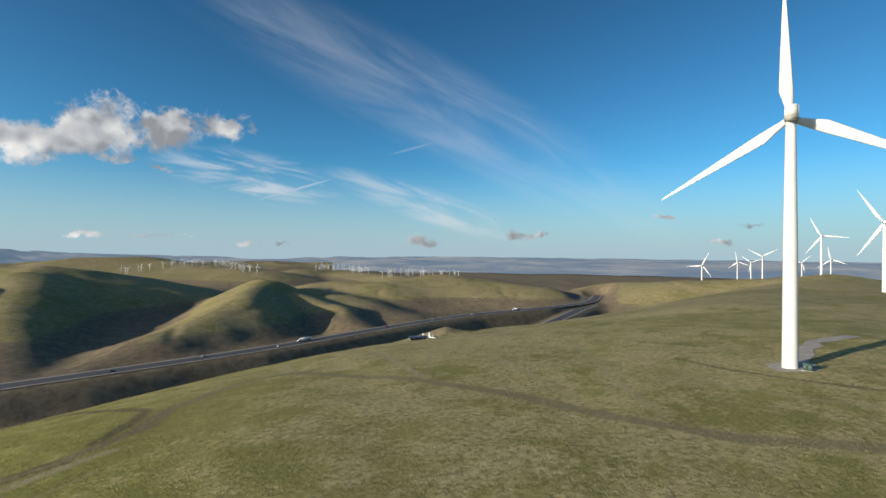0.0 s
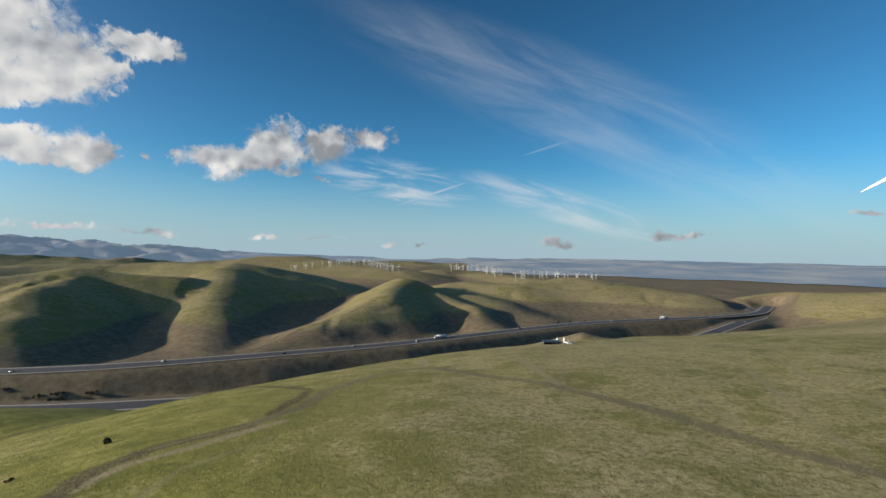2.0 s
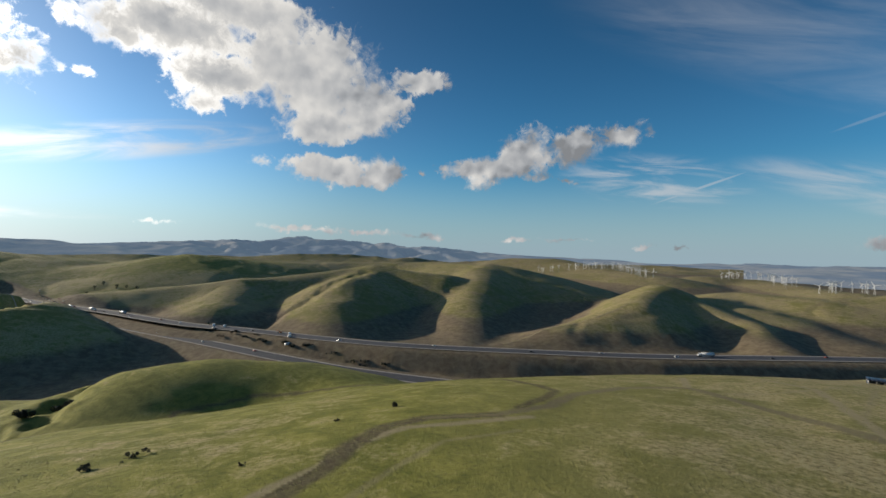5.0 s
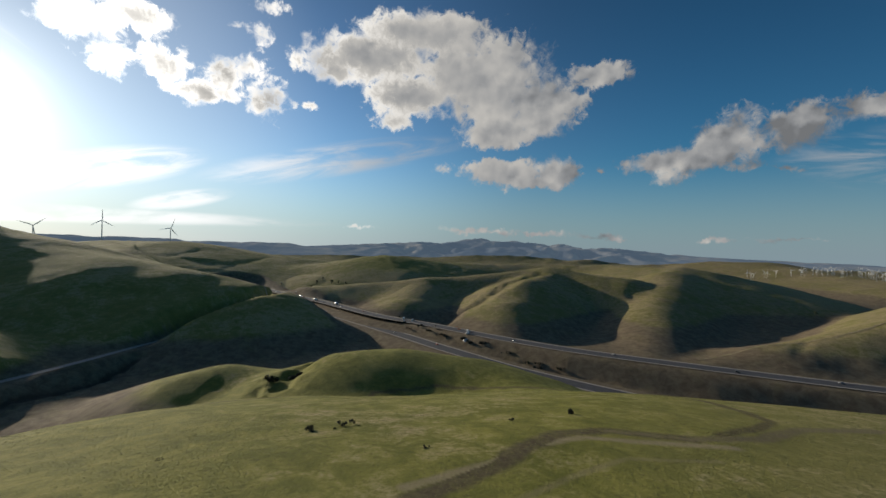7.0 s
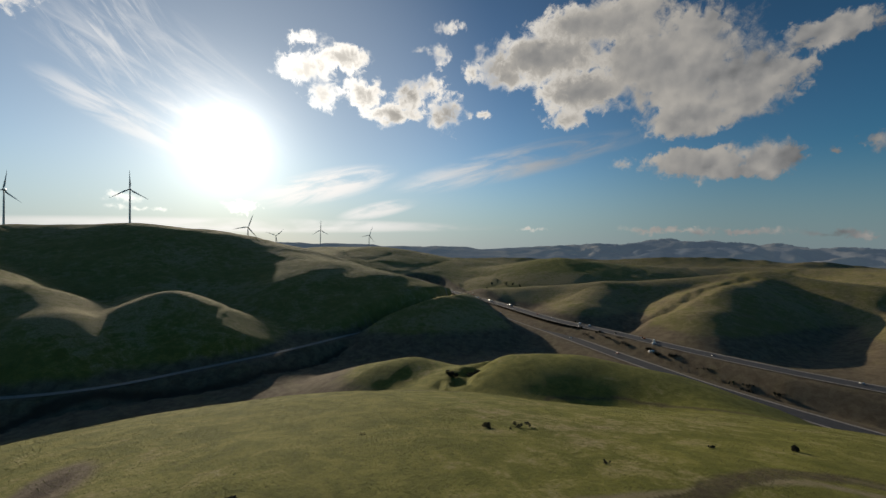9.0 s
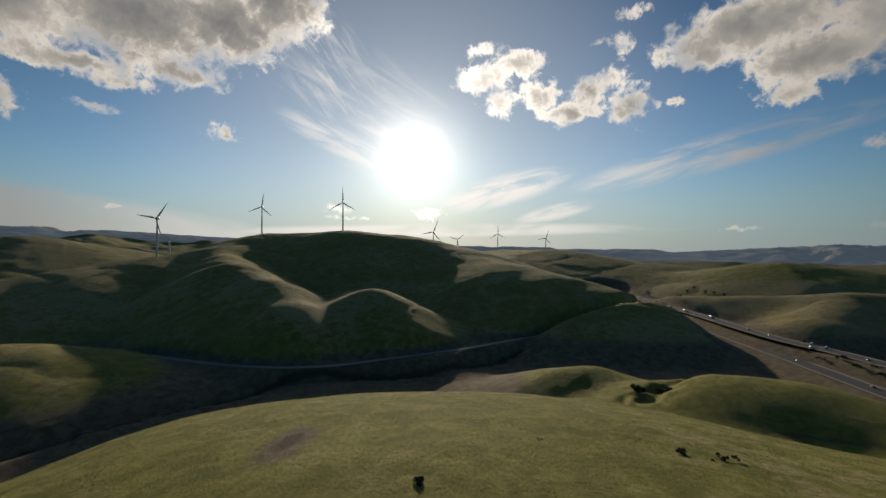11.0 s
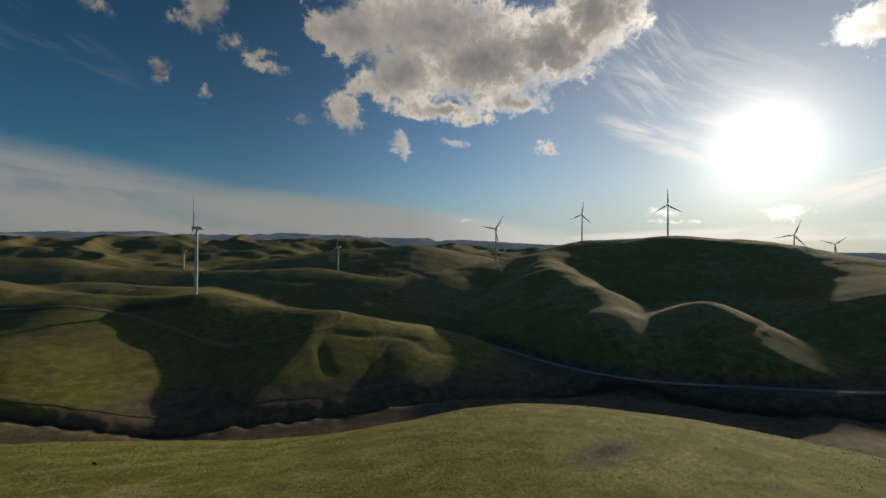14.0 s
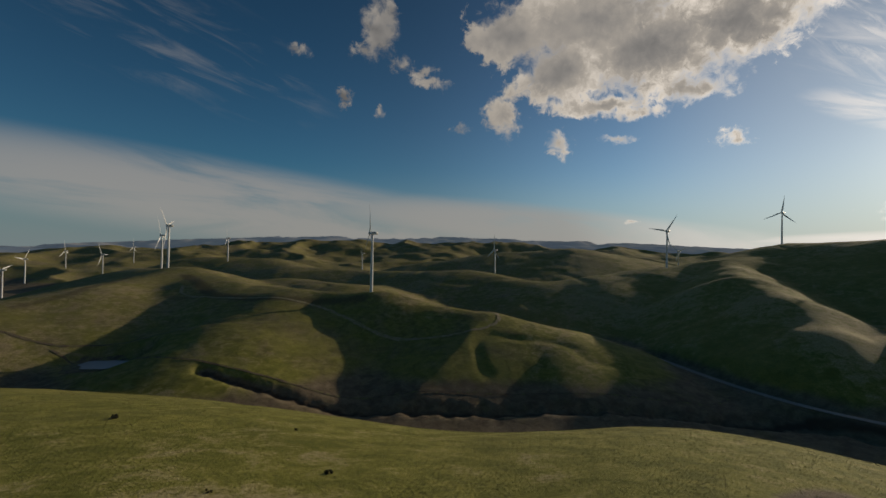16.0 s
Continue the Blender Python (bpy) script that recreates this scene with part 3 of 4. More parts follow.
def land_sheet(name, r0, r1, rows, around, sink=0.0):
    """A ring of land."""
    radii = np.geomspace(max(r0, 12), r1, rows)
    radii[0] = r0
    angles = np.linspace(0, 2 * np.pi, around, endpoint=False)
    x, y = (radii[:, None] * np.cos(angles)[None, :]).ravel() + 0.9, (radii[:, None] * np.sin(angles)[None, :]).ravel() + 0.4
    z = land(x, y) - sink
    me = grid_mesh(name, np.stack([x, y, z], -1), rows, around, True)
    az = (np.degrees(np.arctan2(-x, y)) + 70) % 360 - 70
    d = np.hypot(x, y)
    low = smooth(-z, 69, 84) * 0.72
    # bare earth of the highway cutting
    for line in (FAR_ROAD, NEAR_ROAD):
        low = np.maximum(low, 0.74 * (1 - smooth(along(x, y, line)[0], 45, 75)))
    # dry hills far across the highway, fresh grass on the great hill, and a worn patch on the near slope
    wet = smooth(az, 66, 100) * smooth(172 - az, 0, 30)
    low = np.maximum(low, 0.48 * smooth(d, 1250, 1800) * smooth(70 - np.abs(az - 5), 0, 25))
    low = np.maximum(low, 0.42 * smooth(d, 300, 480) * (1 - 0.45 * wet))
    u, v = (x + 77) * 0.91 + (y + 75) * 0.41, (y + 75) * 0.91 - (x + 77) * 0.41
    low = np.maximum(low, 1.05 * np.exp(-(u / 19) ** 2 - (v / 5.5) ** 2))
    # raw earth in the creek beds and on the heap behind the shed
    for line, _, wide in CUTS[:2]:
        low = np.maximum(low, 1.05 * np.exp(-(along(x, y, line)[0] / (wide * 0.9)) ** 2))
    low = np.maximum(low, 0.75 * np.exp(-(np.hypot(x - 2, y - 345) / 26) ** 2))
    rich = smooth(az, 12, 60) * smooth(255 - az, 0, 40) * (1 - 0.85 * smooth(d, 420, 700)) + 0.08 + 0.25 * smooth(az, 150, 175)
    green_hill = np.exp(-((az - 78) / 9) ** 2) * smooth(d, 1200, 1350) * smooth(1900 - d, 0, 200)
    rich = np.maximum(rich, np.maximum(0.5 * wet, green_hill))
    low = low * (1 - 0.9 * green_hill)
    # worn ways, and the swale shade painted with the same two values
    worn, tone = np.zeros(len(x)), np.full(len(x), 0.5)
    for half, shade, strength, line in TRAILS_AND_SHADE:
        reach = np.array(line)
        near = (x > reach[:, 0].min() - 40) & (x < reach[:, 0].max() + 40) & (y > reach[:, 1].min() - 40) & (y < reach[:, 1].max() + 40)
        jag = 1 + 0.45 * fbm(x[near] / 5, y[near] / 5, 83, 3)
        w = strength * (1 - smooth(along(x[near], y[near], line)[0], 0.55 * half * jag, 1.5 * half * jag))
        tone[near] = np.where(w > worn[near], shade, tone[near])
        worn[near] = np.maximum(worn[near], w)
    me.attributes.new("worn", "FLOAT", "POINT").data.foreach_set("value", worn.astype(np.float32))
    me.attributes.new("tone", "FLOAT", "POINT").data.foreach_set("value", tone.astype(np.float32))
    me.attributes.new("lush", "FLOAT", "POINT").data.foreach_set("value", np.clip(rich, 0, 1).astype(np.float32))
    me.attributes.new("bare", "FLOAT", "POINT").data.foreach_set("value", low.astype(np.float32))
    return me


ground_mesh = land_sheet("ground", 0.0, 3500, 560, 1400)
ground_mesh.materials.append(GRASS)
ground = tagged(new("ground", ground_mesh), "rolling green and straw-coloured grass hills", "ground", kind="structure")
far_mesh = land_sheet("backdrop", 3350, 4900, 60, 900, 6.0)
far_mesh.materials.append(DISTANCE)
tagged(new("backdrop", far_mesh), "distant hills and plain tinted blue-grey for haze", "distance", kind="structure")


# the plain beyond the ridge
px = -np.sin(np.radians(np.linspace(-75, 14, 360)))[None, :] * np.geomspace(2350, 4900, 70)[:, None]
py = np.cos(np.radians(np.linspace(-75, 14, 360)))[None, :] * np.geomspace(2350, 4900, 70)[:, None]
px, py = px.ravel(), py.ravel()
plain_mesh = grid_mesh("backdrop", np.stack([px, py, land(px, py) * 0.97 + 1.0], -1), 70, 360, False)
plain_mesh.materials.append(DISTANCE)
tagged(new("backdrop", plain_mesh), "distant plain tinted blue-grey for haze, with pale fields", "distance", kind="structure")


def spline(points, step):
    """Places along a smooth line through the points."""
    p = [Vector(q) for q in points]
    p = [p[0] * 2 - p[1]] + p + [p[-1] * 2 - p[-2]]
    out = []
    for a, b, c, d in zip(p, p[1:], p[2:], p[3:]):
        n = max(2, int((c - b).length / step))
        for i in range(n):
            t = i / n
            out.append(0.5 * ((2 * b) + (c - a) * t + (2 * a - 5 * b + 4 * c - d) * t * t + (3 * b - a - 3 * c + d) * t ** 3))
    out.append(p[-2])
    return out


def strip(name, points, offsets, mat, lift, step=8.0, drape=False, parent=None, ragged=0.0):
    """A long band whose cross section lies at the offsets, on the land or at the height of its own line."""
    line = spline(points, step)
    rows = []
    for i, q in enumerate(line):
        d = line[min(i + 1, len(line) - 1)] - line[max(i - 1, 0)]
        side = Vector((d.y, -d.x, 0)).normalized()
        worn = [1 + ragged * noise.noise((q.x / 7, q.y / 7, e)) for e in (1.3, 8.7)]
        drift = ragged * 0.8 * noise.noise((q.x / 15, q.y / 15, 4.1))
        rows += [q + side * (o * worn[o > 0] + drift) for o in offsets]
    v = np.array([tuple(r) for r in rows])
    v[:, 2] = (land(v[:, 0], v[:, 1]) if drape else v[:, 2]) + lift
    me = grid_mesh(name, v, len(line), len(offsets), False)
    me.materials.append(mat)
    ob = new(name, me)
    ob.parent = parent
    return ob


tagged(strip("road", FAR_ROAD, (-8.5, -3, 3, 8.5), ASPHALT, 0.7), "dark asphalt carriageway of a highway through the valley", "road", kind="structure")
tagged(strip("road", NEAR_ROAD, (-8.5, -3, 3, 8.5), ASPHALT, 0.7), "dark asphalt highway carriageway below the grass slope", "road", kind="structure")
for line in (FAR_ROAD, NEAR_ROAD):
    for a, b in ((-11.5, -8.5), (8.5, 11.5)):
        tagged(strip("road_shoulder", line, (a, b), GRAVEL, 0.68), "pale gravel shoulder along the highway", "road", kind="structure")
tagged(strip("road", VALLEY_ROAD, (-4.2, 0, 4.2), GRAVEL, 0.4), "pale gravel road along the valley foot", "road", kind="structure")


# ---- wind turbines ----
def part(name, bm, mat, parent, label=""):
    me = bpy.data.meshes.new(name)
    bm.to_mesh(me)
    bm.free()
    me.materials.append(mat)
    for p in me.polygons:
        p.use_smooth = True
    ob = new(name, me)
    ob.parent = parent
    if label:
        ob["label"] = label
    return ob


def lathe(profile, sides=24):
    """A round body about z from (radius, height) pairs."""
    bm = bmesh.new()
    rings = []
    for r, z in profile:
        rings.append([bm.verts.new((r * math.cos(2 * math.pi * i / sides), r * math.sin(2 * math.pi * i / sides), z)) for i in range(sides)])
    for a, b in zip(rings, rings[1:]):
        for i in range(sides):
            bm.faces.new((a[i], a[(i + 1) % sides], b[(i + 1) % sides], b[i]))
    bm.faces.new(rings[0][::-1])
    bm.faces.new(rings[-1])
    return bm


def blade_mesh(length):
    bm = bmesh.new()
    n, sides, rings = 26, 12, []
    for i in range(n + 1):
        t = i / n
        r = 0.8 + t * (length - 0.8)
        root = max(0.0, 1 - t / 0.18)
        chord = 1.9 * root ** 1.5 + (1 - root) * (3.7 * max(0.0, 1 - max(0, t - 0.18) / 0.82) ** 0.9 + 0.25)
        thick = chord * (root + (1 - root) * (0.26 - 0.12 * t))
        twist = radians(18) * (1 - t) ** 2
        ring = []
        for s in range(sides):
            a = 2 * math.pi * s / sides
            x = chord * (0.5 * math.cos(a) + 0.2 * (1 - root))
            y = thick * 0.5 * math.sin(a) * (1 if root > 0.9 else (0.65 + 0.35 * math.cos(a * 0.5) ** 2))
            ring.append(bm.verts.new((x * math.cos(twist) - y * math.sin(twist), x * math.sin(twist) + y * math.cos(twist) - 1.4 * t * t, r)))
        rings.append(ring)
    for a, b in zip(rings, rings[1:]):
        for s in range(sides):
            bm.faces.new((a[s], a[(s + 1) % sides], b[(s + 1) % sides], b[s]))
    bm.faces.new(rings[0][::-1])
    bm.faces.new(rings[-1])
    return bm


def box(x0, x1, y0, y1, z0, z1, bevel=0.0):
    bm = bmesh.new()
    bmesh.ops.create_cube(bm, size=1.0, matrix=Matrix.Translation(((x0 + x1) / 2, (y0 + y1) / 2, (z0 + z1) / 2)) @ Matrix.Diagonal((x1 - x0, y1 - y0, z1 - z0, 1)))
    if bevel:
        bmesh.ops.bevel(bm, geom=bm.edges[:], offset=bevel, segments=2, affect="EDGES")
    return bm


def turbine(hub=80.0, blade=45.0, phase=0.0):
    """A three-bladed turbine whose rotor looks along -y."""
    t = new("wind_turbine")
    part("tower", lathe([(2.15, -1.5), (2.15, 0.2), (2.05, 12), (1.9, hub * 0.5), (1.45, hub * 0.9), (1.3, hub - 2.0)]), WHITE, t)
    part("nacelle", box(-1.7, 1.7, -2.2, 7.5, hub - 1.9, hub + 1.9, 0.5), WHITE, t)
    hubm = lathe([(0.3, -2.0), (1.2, -1.4), (1.7, -0.4), (1.8, 0.6), (1.6, 1.8)])
    bmesh.ops.transform(hubm, matrix=pose(0, -3.6, hub, 90), verts=hubm.verts)
    h = part("rotor_hub", hubm, WHITE, t)
    for i in range(3):
        bm = blade_mesh(blade)
        bmesh.ops.transform(bm, matrix=pose(0, -3.6, hub, 0, phase + 120 * i, 0), verts=bm.verts)
        part("blade", bm, WHITE, t)
    return tagged(t, "white three-bladed wind turbine on a tubular tower", "wind turbine", "wind turbines on the hills")


def set_on_land(ob, az, d, turn, sink=0.3):
    x, y = -math.sin(radians(az)) * d, math.cos(radians(az)) * d
    ob.matrix_world = pose(x, y, ground_height(x, y) - sink, 0, 0, turn)
    return ob


TURBINES = [  # azimuth, distance, phase of the blades
    (-38.1, 178, 2), (-44.9, 711, 30), (-40.5, 1208, 25), (-41.2, 1900, 10), (-35.8, 1700, 60), (-30.3, 1600, 95), (-34.8, 2300, 50), (-33.6, 2300, 10), (-39.0, 2400, 75),
    (127.9, 1290, 0), (137.4, 1420, 10), (148.0, 1090, 40), (146.8, 1900, 70), (116.4, 1500, 20), (113.3, 2100, 50), (108.1, 2200, 0), (102.1, 2250, 20),
    (168.1, 1220, 5), (183.9, 610, 0), (185.1, 1700, 50), (200.7, 1700, 10), (206.6, 985, 45), (207.2, 1236, 20), (212.3, 1900, 30), (215.2, 2500, 5),
    (209.7, 2600, 0), (218.1, 2000, 80), (219.6, 1474, 45),
]
for az, d, phase in TURBINES:
    set_on_land(turbine(80.0, 45.0, phase), az, d, (144 if d < 200 else az - 45 - az / 0.85 - 180))


# ---- tracks on the grass ----
DARK_DIRT = plain("dark_dirt", (0.120, 0.088, 0.055), 0.95, vary=0.35, scale=0.2, grown=(0.175, 0.165, 0.055))
PALE_DIRT = plain("pale_track", (0.29, 0.24, 0.14), 0.95, vary=0.3, scale=0.2, grown=(0.22, 0.20, 0.07))


def track(mat, half, label, *points):
    line = [(x, y, 0.0) for x, y in points]
    d = 0.35 if math.hypot(*points[0]) > 280 else 0.14
    return tagged(strip("dirt_track", line, (-half, -half * 0.4, half * 0.4, half), mat, d, 2.5, True, None, 0.8), label, "track", kind="structure")


track(GRAVEL, 2.4, "gravel access road to the turbine pad", (116, 140), (128, 158), (150, 178), (176, 190))
track(PALE_DIRT, 2.2, "dirt access road round the hill crest", (330, -700), (300, -652), (214, -612), (140, -590), (95, -572), (25, -515), (-20, -500), (-61, -492), (-97, -502), (-118, -530), (-110, -560), (-60, -590), (0, -606))
track(DARK_DIRT, 1.2, "dark path along the creek foot", (350, -480), (230, -430), (100, -398), (0, -388), (-85, -384), (-175, -372), (-262, -362), (-300, -380))
track(DARK_DIRT, 1.6, "dark path over the back slope", (480, -520), (420, -500), (349, -490), (290, -510), (230, -520))
track(DIRT, 1.8, "dirt track climbing the opposite hillside", (-400, 470), (-385, 540), (-350, 640), (-338, 720))
track(PALE_DIRT, 2.4, "gravel loop at the highway junction", (-752, -30), (-800, 0), (-850, -12), (-880, 20), (-930, 48), (-980, 20), (-1010, -30))
track(GRAVEL, 2.0, "gravel track up the shaded hill", (-800, -10), (-840, -80), (-900, -110), (-960, -100))


# ---- round the near turbine ----
def disc(name, x, y, r, mat, lift, label, category, squash=1.0, rings=5, sides=40, flat=None):
    v = []
    for i in range(rings + 1):
        q = max(0.01, r * i / rings)
        for a in range(sides):
            t = 2 * math.pi * a / sides
            edge = 1 + 0.12 * math.sin(3 * t + x) * (i / rings) + 0.07 * math.sin(7 * t)
            v.append((x + q * edge * math.cos(t), y + q * edge * math.sin(t) * squash))
    v = np.array(v)
    z = land(v[:, 0], v[:, 1]) + lift if flat is None else np.full(len(v), flat)
    me = grid_mesh(name, np.column_stack([v, z]), rings + 1, sides, True)
    me.materials.append(mat)
    return tagged(new(name, me), label, category, kind="structure")


BASE_X, BASE_Y = -math.sin(radians(-38.1)) * 178, math.cos(radians(-38.1)) * 178
disc("turbine_pad", BASE_X, BASE_Y, 6.5, GRAVEL, 0.12, "round pale gravel pad at the tower foot", "pad")
BOX_GREEN = plain("green_cabinet", (0.05, 0.085, 0.07), 0.5, vary=0.15, scale=1.0)
cabinet = new("transformer_cabinet")
part("body", box(-1.2, 1.2, -1.0, 1.0, 0.15, 2.1, 0.06), BOX_GREEN, cabinet)
part("lid", box(-1.3, 1.3, -1.1, 1.1, 2.1, 2.25, 0.04), BOX_GREEN, cabinet)
part("plinth", box(-1.5, 1.5, -1.3, 1.3, -0.4, 0.15, 0.03), CONCRETE, cabinet)
for x in (-0.6, 0.6):
    part("door", box(x - 0.55, x + 0.55, -1.05, -0.98, 0.3, 2.0, 0.02), BOX_GREEN, cabinet)
cx, cy = BASE_X + 2.2, BASE_Y - 4.2
cabinet.matrix_world = pose(cx, cy, ground_height(cx, cy), 0, 0, -40)
tagged(cabinet, "dark green metal transformer cabinet on a concrete plinth", "cabinet")

# ---- the shed on the ridge ----
STEEL = plain("dark_steel", (0.10, 0.11, 0.125), 0.45, 0.3, vary=0.2, scale=0.8)
PANEL = plain("blue_black_roof", (0.045, 0.055, 0.075), 0.3, 0.2, vary=0.2, scale=0.6)
RUBBER = plain("tyre_rubber", (0.03, 0.03, 0.03), 0.8, vary=0.2, scale=4)
GLASS = plain("dark_glass", (0.02, 0.025, 0.03), 0.08, vary=0.1, scale=1)
shed = new("equipment_shed")
part("wall", box(-7.5, 7.5, 2.6, 2.9, -0.4, 3.0, 0.03), STEEL, shed)
part("wall", box(-7.5, -7.2, -2.8, 2.6, -0.4, 2.7, 0.03), STEEL, shed)
part("wall", box(7.2, 7.5, -2.8, 2.6, -0.4, 2.7, 0.03), STEEL, shed)
for i in range(5):
    part("post", box(-7.4 + i * 3.6, -7.2 + i * 3.6, -3.0, -2.8, -0.4, 2.5, 0.02), CONCRETE, shed)
for i in range(8):
    bm = box(-7.95 + i * 2.0, -6.05 + i * 2.0, -3.5, 3.4, 0, 0.12, 0.03)
    bmesh.ops.transform(bm, matrix=pose(0, 0, 2.85, 6), verts=bm.verts)
    part("roof_panel", bm, PANEL, shed)
sx, sy = -17, 306
shed.matrix_world = pose(sx, sy, ground_height(sx, sy), 0, 0, 14) @ Matrix.Diagonal((0.8, 0.8, 0.8, 1))
tagged(shed, "low dark steel shed with blue-black roof panels", "shed")
tank = new("water_tank")
part("body", lathe([(0.8, -0.4), (0.85, 0.1), (0.85, 3.4), (0.65, 3.8), (0.3, 3.95)]), WHITE, tank)
part("lid", lathe([(0.32, 3.92), (0.32, 4.08), (0.1, 4.12)], 14), GREY_COAT, tank)
tagged(tank, "tall white water tank beside the shed", "tank")
tank.matrix_world = pose(-9, 313, ground_height(-9, 313))
t2 = copy_thing(tank, pose(-13.5, 313, ground_height(-13.5, 313)))
tagged(t2, "white water tank behind the shed roof")


# ---- vehicles ----
def wheel(parent, x, y, r, w=0.3):
    bm = lathe([(r * 0.6, -w / 2), (r, -w / 2), (r, w / 2), (r * 0.6, w / 2)], 14)
    bmesh.ops.transform(bm, matrix=pose(x, y, r, 0, 90), verts=bm.verts)
    ty = part("wheel", bm, RUBBER, parent)
    bm = lathe([(r * 0.55, -w * 0.4), (r * 0.55, w * 0.52), (r * 0.2, w * 0.56)], 10)
    bmesh.ops.transform(bm, matrix=pose(x, y, r, 0, 90), verts=bm.verts)
    part("rim", bm, GREY_COAT, ty)


def lorry(paint, trailer_paint):
    """A tractor and its long box trailer, nose towards +y."""
    t = new("lorry")
    part("trailer", box(-1.3, 1.3, -9.5, 4.0, 1.1, 4.0, 0.05), trailer_paint, t)
    part("chassis", box(-0.9, 0.9, -9.3, 8.0, 0.7, 1.1, 0.03), STEEL, t)
    part("cab", box(-1.2, 1.2, 4.8, 6.8, 0.9, 3.6, 0.25), paint, t)
    part("bonnet", box(-1.05, 1.05, 6.7, 8.2, 0.8, 2.1, 0.2), paint, t)
    part("windscreen", box(-1.0, 1.0, 6.72, 6.83, 2.15, 3.2, 0.02), GLASS, t)
    for y in (-8.3, -7.1, 4.6, 5.8, 7.4):
        for x in (-1.1, 1.1):
            wheel(t, x, y, 0.5)
    return t


def car(paint):
    """A car with a rounded cabin, nose towards +y."""
    t = new("car")
    bm = box(-0.9, 0.9, -2.2, 2.2, 0.35, 0.95, 0.14)
    part("body", bm, paint, t)
    bm = box(-0.8, 0.8, -1.6, 0.9, 0.9, 1.5, 0.1)
    for v in bm.verts:
        if v.co.z > 1.2:
            v.co.x *= 0.82
            v.co.y = v.co.y * 0.72 - 0.1
    part("cabin", bm, GLASS, t)
    part("roof", box(-0.62, 0.62, -1.25, 0.5, 1.46, 1.54, 0.03), paint, t)
    for y in (-1.35, 1.4):
        for x in (-0.82, 0.82):
            wheel(t, x, y, 0.33, 0.22)
    return t


PAINTS = [("white", plain("white_paint", (0.75, 0.75, 0.73), 0.3, vary=0.05)), ("silver", plain("silver_paint", (0.45, 0.46, 0.47), 0.3, 0.4, vary=0.05)),
          ("dark grey", plain("dark_paint", (0.05, 0.055, 0.06), 0.3, vary=0.1)), ("red", plain("red_paint", (0.35, 0.05, 0.03), 0.35, vary=0.1))]
LORRIES = [tagged(lorry(PAINTS[a][1], PAINTS[b][1]), f"{PAINTS[a][0]} lorry with a {PAINTS[b][0]} box trailer", "lorry", "traffic on the highway") for a, b in ((0, 0), (3, 0), (2, 1))]
CARS = [tagged(car(p), f"{n} car with dark windows", "car", "traffic on the highway") for n, p in PAINTS]
used = set()


def place_vehicle(ob, x, y, z, turn):
    m = pose(x, y, z, 0, 0, turn)
    if ob.name in used:
        return copy_thing(ob, m)
    used.add(ob.name)
    ob.matrix_world = m
    return ob


def on_road(line, ob, share, offset, back=False):
    pts = spline(line, 8.0)
    i = int(share * (len(pts) - 2))
    q, d = pts[i], (pts[i + 1] - pts[i])
    side = Vector((d.y, -d.x, 0)).normalized()
    p = q + side * offset
    place_vehicle(ob, p.x, p.y, q.z + 0.72, math.degrees(math.atan2(-d.x, d.y)) + (180 if back else 0))


for share, off, kind in ((0.60, -3, 0), (0.17, 3, 1), (0.20, 3, 0), (0.235, -3, 2), (0.79, -3, 0)):
    on_road(FAR_ROAD, LORRIES[kind], share, off, off < 0)
for share, off, kind in ((0.13, 3, 0), (0.155, -3, 1), (0.19, -6, 2), (0.215, 3, 2), (0.28, -3, 3), (0.33, 5, 0), (0.05, 3, 1), (0.065, -3, 0), (0.08, 4, 2), (0.09, -5, 1), (0.105, 3, 0), (0.12, -4, 2), (0.145, 5, 3), (0.25, 4, 1), (0.30, -3, 0), (0.36, 3, 2), (0.42, 3, 1), (0.47, -4, 0), (0.52, 4, 2), (0.55, -3, 1), (0.585, 3, 0), (0.63, 5, 2),
                         (0.66, -4, 3), (0.70, 3, 1), (0.74, 0, 0), (0.84, 3, 1)):
    on_road(FAR_ROAD, CARS[kind], share, off, off < 0)
for share, off, kind in ((0.16, 3, 0), (0.19, -3, 1), (0.23, 3, 2), (0.26, -3, 0), (0.30, 3, 1), (0.345, 0, 0), (0.385, -4, 3), (0.75, 3, 0), (0.80, -3, 2), (0.86, 2, 1)):
    on_road(NEAR_ROAD, CARS[kind], share, off, off < 0)
on_road(NEAR_ROAD, LORRIES[0], 0.21, -5, True)
on_road(NEAR_ROAD, LORRIES[1], 0.245, 4)
rnd = random.Random(4)
for i in range(22):
    x, y = -1010 - 14 * i * 0.9 + rnd.uniform(-5, 5), 34 - 2.2 * i + rnd.uniform(-12, 4)
    place_vehicle(CARS[i % 4], x, y, ground_height(x, y) + 0.1, rnd.uniform(60, 120))
for i in range(6):
    x, y = -905 + i * 9 + rnd.uniform(-2, 2), 12 + rnd.uniform(-5, 5)
    place_vehicle(LORRIES[i % 3], x, y, ground_height(x, y) + 0.1, rnd.uniform(30, 60))
van = car(PAINTS[0][1])
van.name = "pickup_truck"
vx, vy = -6.5, 303
van.matrix_world = pose(vx, vy, ground_height(vx, vy) + 0.05, 0, 0, 60) @ Matrix.Diagonal((1.15, 1.25, 1.25, 1))
tagged(van, "white pickup parked at the end of the shed", "car")


# ---- old small turbines on the far ridges ----
def strut(bm, a, b, r):
    a, b = Vector(a), Vector(b)
    m = Matrix.Translation((a + b) / 2) @ (b - a).to_track_quat("Z", "Y").to_matrix().to_4x4()
    bmesh.ops.create_cone(bm, cap_ends=True, segments=5, radius1=r, radius2=r, depth=(b - a).length, matrix=m)


